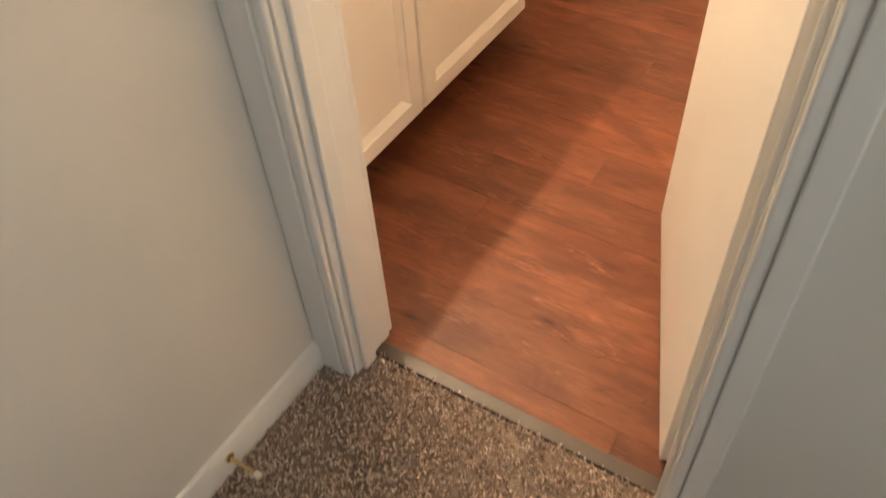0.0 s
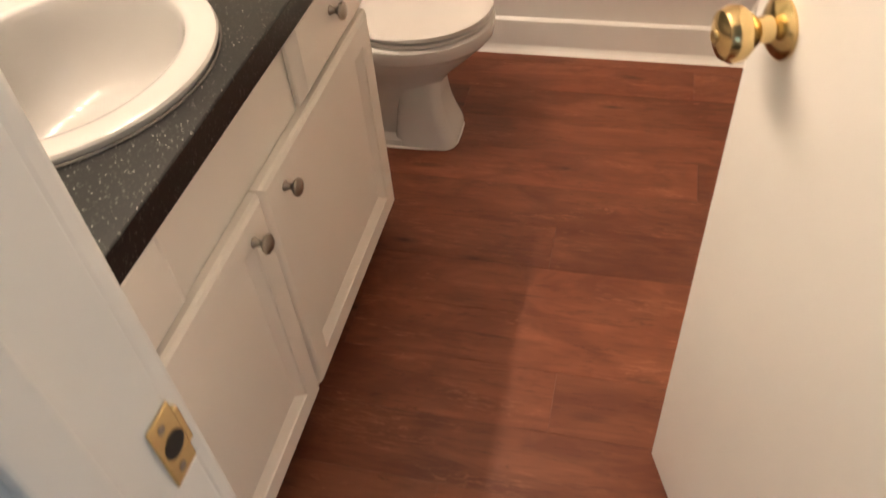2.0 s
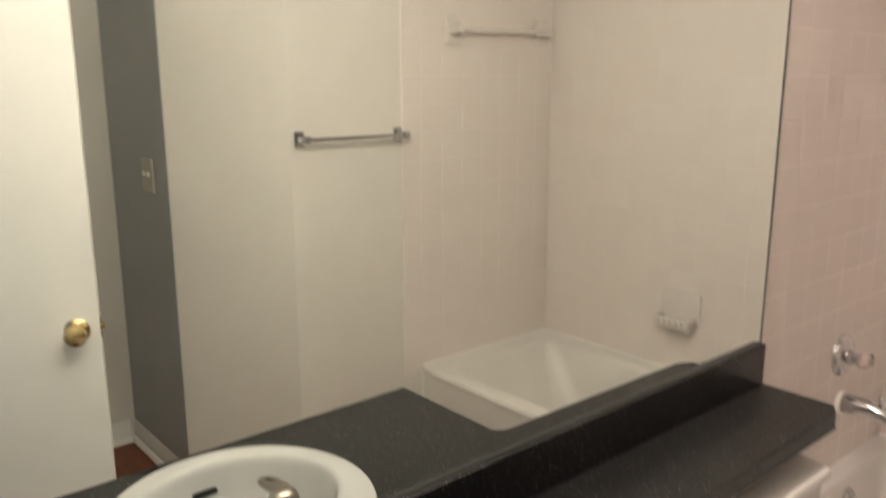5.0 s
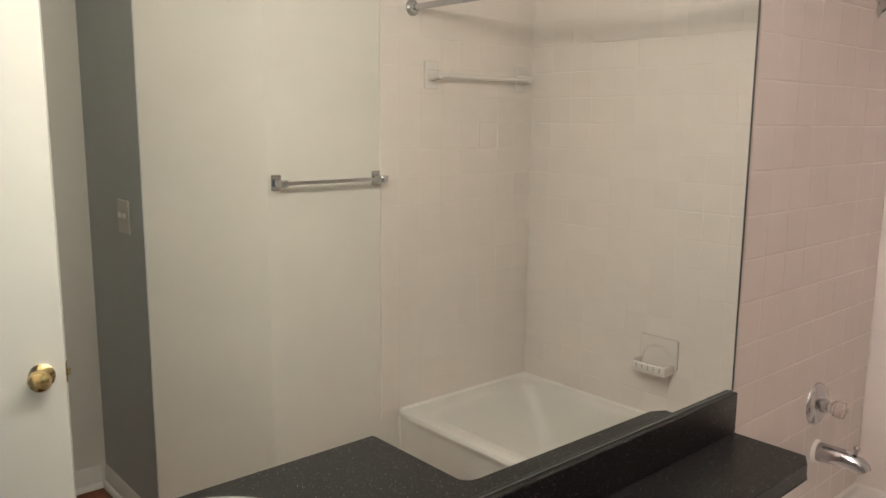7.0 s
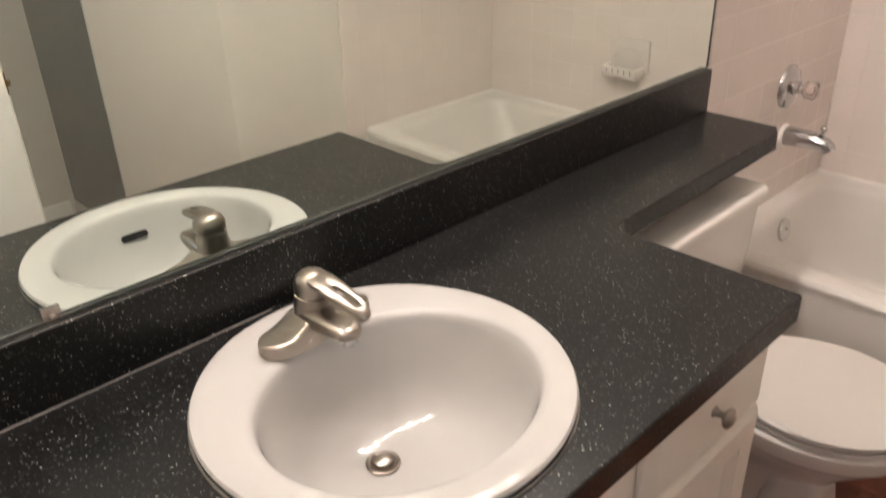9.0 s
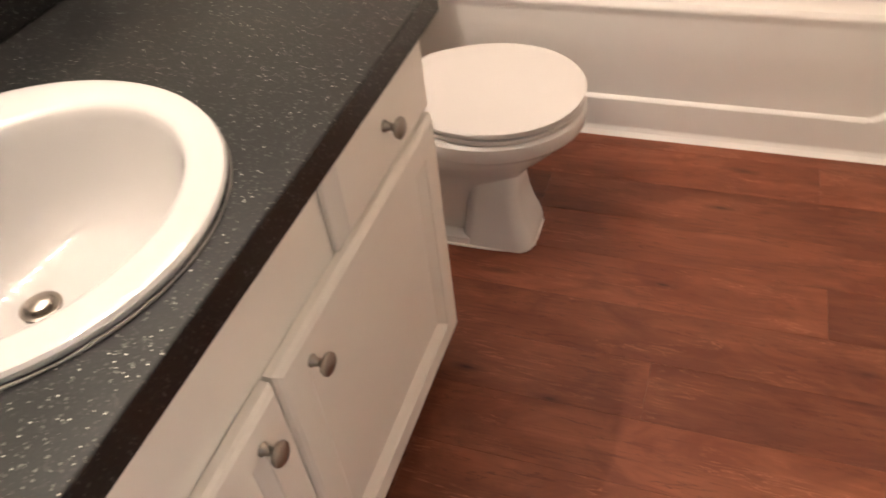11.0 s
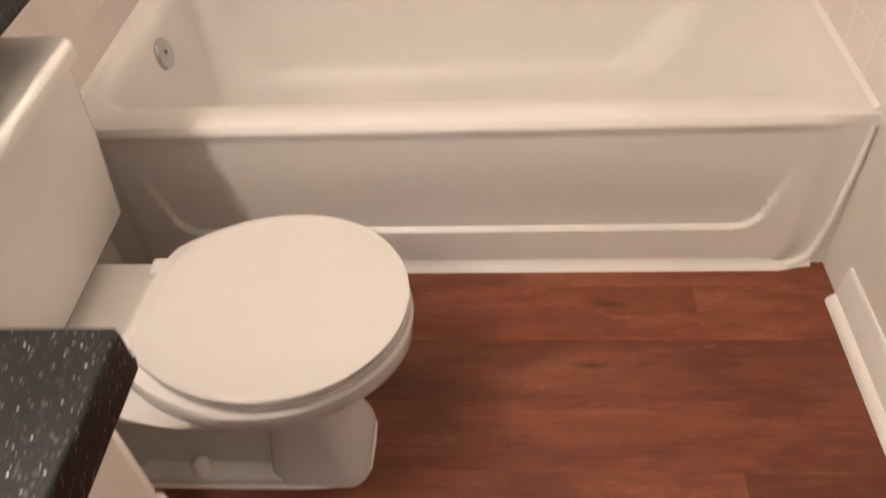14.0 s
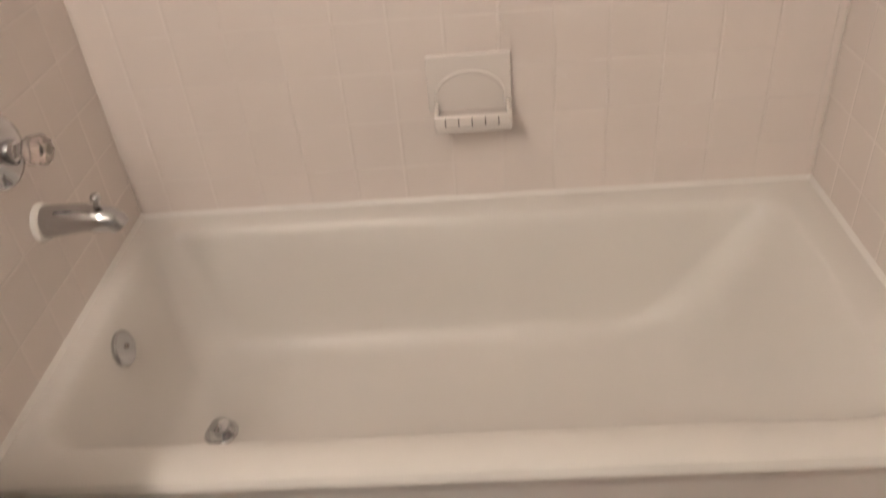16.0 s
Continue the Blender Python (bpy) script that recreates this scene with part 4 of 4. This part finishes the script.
part("arch_rim", tube([(0.858, sf - 0.012, 0.615)] + arch + [(0.716, sf - 0.012, 0.615)], 0.0036, 10), M_CERAMIC, SOAP, smooth=True)
tray = part("tray", box(sx0 + 0.012, sx1 - 0.004, sf - 0.075, sf - 0.004, sz0, sz0 + 0.022, 0.008, 3), M_CERAMIC, SOAP, smooth=True)
part("tray_lip", box(sx0 + 0.012, sx1 - 0.004, sf - 0.078, sf - 0.068, sz0 + 0.012, sz0 + 0.042, 0.0045, 3), M_CERAMIC, SOAP, smooth=True)
for k in range(2):
    x = (sx0 + 0.012, sx1 - 0.014)[k]
    part("tray_side", box(x, x + 0.010, sf - 0.072, sf - 0.008, sz0 + 0.014, sz0 + 0.045, 0.0045, 3), M_CERAMIC, SOAP, smooth=True)
for k in range(5):
    x = 0.735 + k * 0.027
    # dark bars on the lip carry the shade of slots that aren't cut
    part("groove", box(x - 0.0009, x + 0.0009, sf - 0.0795, sf - 0.0775, sz0 + 0.018, sz0 + 0.036), M_HOLE_SHADE, tray, "dark bar for the shade of a shallow drain slot")

# switch
SW_Y = ALC_Y - 0.0045
SWITCH = thing("light_switch", (2.03, SW_Y, 1.22), "ivory plastic double wall switch plate", "light switch")
part("plate", box(1.975, 2.085, SW_Y - 0.006, SW_Y, 1.16, 1.285, 0.002), M_PLATE, SWITCH)
for x in (2.007, 2.053):
    part("toggle", box(x - 0.006, x + 0.006, SW_Y - 0.018, SW_Y - 0.005, 1.218, 1.238, 0.002), M_PLATE, SWITCH)

# wall-mounted door stop in the hall
STOP = thing("door_stop", (HALL_W + 0.012, -0.152, 0.048), "slim brass door stop with a white rubber tip", "door stop")
part("rod", turned((HALL_W + 0.0115, -0.152, 0.048), (1, 0, 0), [(0, 0.010), (0.004, 0.009), (0.006, 0.0042), (0.062, 0.0036), (0.064, 0.0036)], 16), M_BRASS, STOP, smooth=True)
part("tip", turned((HALL_W + 0.074, -0.152, 0.048), (1, 0, 0), [(0, 0.0065), (0.008, 0.0075), (0.012, 0.006), (0.013, 0)], 16), M_RUBBER, STOP, "white rubber tip", True)


# ---- carpet ----
def carpet():
    rng = np.random.default_rng(4)
    x0, x1, y0, y1 = HALL_W + 0.014, DX1 + 0.20, -0.75, 0.190
    n = 30000
    x = rng.uniform(x0, x1, n)
    y = rng.uniform(y0, y1, n)
    keep = (y < Y0 - 0.018) | ((x > DX0 + 0.012) & (x < DX1 - 0.012))
    x, y = x[keep], y[keep]
    n = len(x)
    h = rng.uniform(0.007, 0.013, n)
    r = rng.uniform(0.0016, 0.0030, n)
    lean = rng.normal(0, 0.0035, (n, 2))
    turn = rng.uniform(0, 2 * math.pi, n)
    verts = np.zeros((n, 7, 3))
    for k in range(3):
        a = turn + k * 2 * math.pi / 3
        verts[:, k] = np.stack([x + r * 0.7 * np.cos(a), y + r * 0.7 * np.sin(a), np.full(n, 0.0005)], 1)
        b = a + 0.6
        verts[:, 3 + k] = np.stack([x + lean[:, 0] * 0.7 + r * np.cos(b), y + lean[:, 1] * 0.7 + r * np.sin(b), h * 0.75], 1)
    verts[:, 6] = np.stack([x + lean[:, 0], y + lean[:, 1], h], 1)
    pattern = np.array([(0, 1, 4), (0, 4, 3), (1, 2, 5), (1, 5, 4), (2, 0, 3), (2, 3, 5), (3, 4, 6), (4, 5, 6), (5, 3, 6)])
    faces = (np.arange(n)[:, None, None] * 7 + pattern[None]).reshape(-1, 3)
    me = bpy.data.meshes.new("carpet")
    me.from_pydata(verts.reshape(-1, 3).tolist(), [], faces.tolist())
    me.materials.append(M_CARPET)
    return tagged(new("carpet", me), "beige and brown flecked cut-pile hall carpet", "carpet", "", "stuff")


carpet()

# ---- floor planks ----
PW = 0.1433


def plank_mesh(length, width):
    bm = box(0, length, 0, width, -0.006, 0.0, 0.0004, 1)
    me = bpy.data.meshes.new("plank")
    bmesh.ops.recalc_face_normals(bm, faces=bm.faces)
    bm.to_mesh(me)
    bm.free()
    me.materials.append(M_WOOD)
    return me


ENDS = {0: 1.250, 3: 1.262, 8: 0.985, 1: 0.60, 2: 0.30, 4: 0.45, 5: 0.93, 6: 0.16, 7: 0.52, 9: 0.36, 10: 0.80, 11: 0.20, 12: 0.62, 13: 0.1}
PLANKS = {}
LONG = 1.22
for row in range(-2, 17):
    y1 = 1.995 + PW - row * PW
    y0 = y1 - PW
    if y0 > TUB_Y + 0.03 or y1 < 0.21:
        continue
    y0 = max(y0, 0.2165)
    y1 = min(y1, TUB_Y + 0.03)
    far = EAST if y1 > 1.60 else (EAST + 0.2 if y1 > 1.46 else ALC_X)
    cut = ENDS.get(row, 0.4)
    cuts = sorted({0.0, far} | {round(cut + k * LONG, 4) for k in range(-2, 3) if 0.05 < cut + k * LONG < far - 0.05})
    for a, b in zip(cuts, cuts[1:]):
        key = (round(b - a, 3), round(y1 - y0, 3))
        if key not in PLANKS:
            PLANKS[key] = plank_mesh(b - a - 0.0002, y1 - y0 - 0.0002)
        p = new("plank", PLANKS[key])
        p.location = (a, y0, 0)
        p.parent = FLOOR

# ---- wall tiles ----
TP, TG = 0.110, 0.0012
TILES = {}


def tile_mesh(w, h):
    """One glazed tile, cushioned at its edges; it lies in the x-z plane and faces -y."""
    g = TG / 2

    def ring(y, i):
        return [(g + i, y, g + i), (w - g - i, y, g + i), (w - g - i, y, h - g - i), (g + i, y, h - g - i)]

    bm = loft([ring(0.0, 0), ring(-0.0050, 0), ring(-0.0066, 0.0012), ring(-0.0072, 0.0035)], cap_start=False)
    bmesh.ops.recalc_face_normals(bm, faces=bm.faces)
    me = bpy.data.meshes.new("tile")
    bm.to_mesh(me)
    bm.free()
    me.materials.append(M_TILE)
    return me


def tile_wall(wall, start, end, joint, place):
    rng = random.Random(7)
    rows = [0.388] + [0.479 + TP * k for k in range(0, 17)]
    cols = [start] + [joint + TP * k for k in range(-20, 30) if start + 0.012 < joint + TP * k < end - 0.012] + [end]
    for z0, z1 in zip(rows, rows[1:]):
        for c0, c1 in zip(cols, cols[1:]):
            key = (round(c1 - c0, 3), round(z1 - z0, 3))
            if key not in TILES:
                TILES[key] = tile_mesh(c1 - c0, z1 - z0)
            t = new("tile", TILES[key])
            t.matrix_world = place(c0, c1, z0) @ pose(0, 0, 0, rng.gauss(0, 0.12), 0, rng.gauss(0, 0.12))
            t.parent = wall


tile_wall(WALL_N, 0.008, EAST - 0.008, 0.522, lambda a, b, z: pose(a, BACK + 0.0008, z))
tile_wall(WALL_W, 2.0885, BACK - 0.008, 2.42, lambda a, b, z: pose(-0.0008, a, z, 0, 0, 90))
tile_wall(WALL_E, 2.112, BACK - 0.008, 2.42, lambda a, b, z: pose(EAST + 0.0008, b, z, 0, 0, -90))
GW = box(0.0003, 0.0057, 2.0880, BACK - 0.001, 0.376, 2.24)
structure("tile_bed_west", GW, M_GROUT, "grout bed of the wet wall tiles", "wall")
GE = box(EAST - 0.0057, EAST - 0.0003, 2.112, BACK - 0.001, 0.376, 2.24)
structure("tile_bed_east", GE, M_GROUT, "grout bed of the tiles at the tub's foot", "wall")
structure("tile_bed_north", box(0.006, EAST - 0.006, BACK - 0.0057, BACK - 0.0003, 0.376, 2.24), M_GROUT, "grout bed of the long tiled wall", "wall")
structure("wall_north_paint", box(0.004, EAST - 0.004, BACK - 0.003, BACK - 0.0003, 2.24, CEIL), M_WALL, "painted strip of wall above the tiles", "wall")
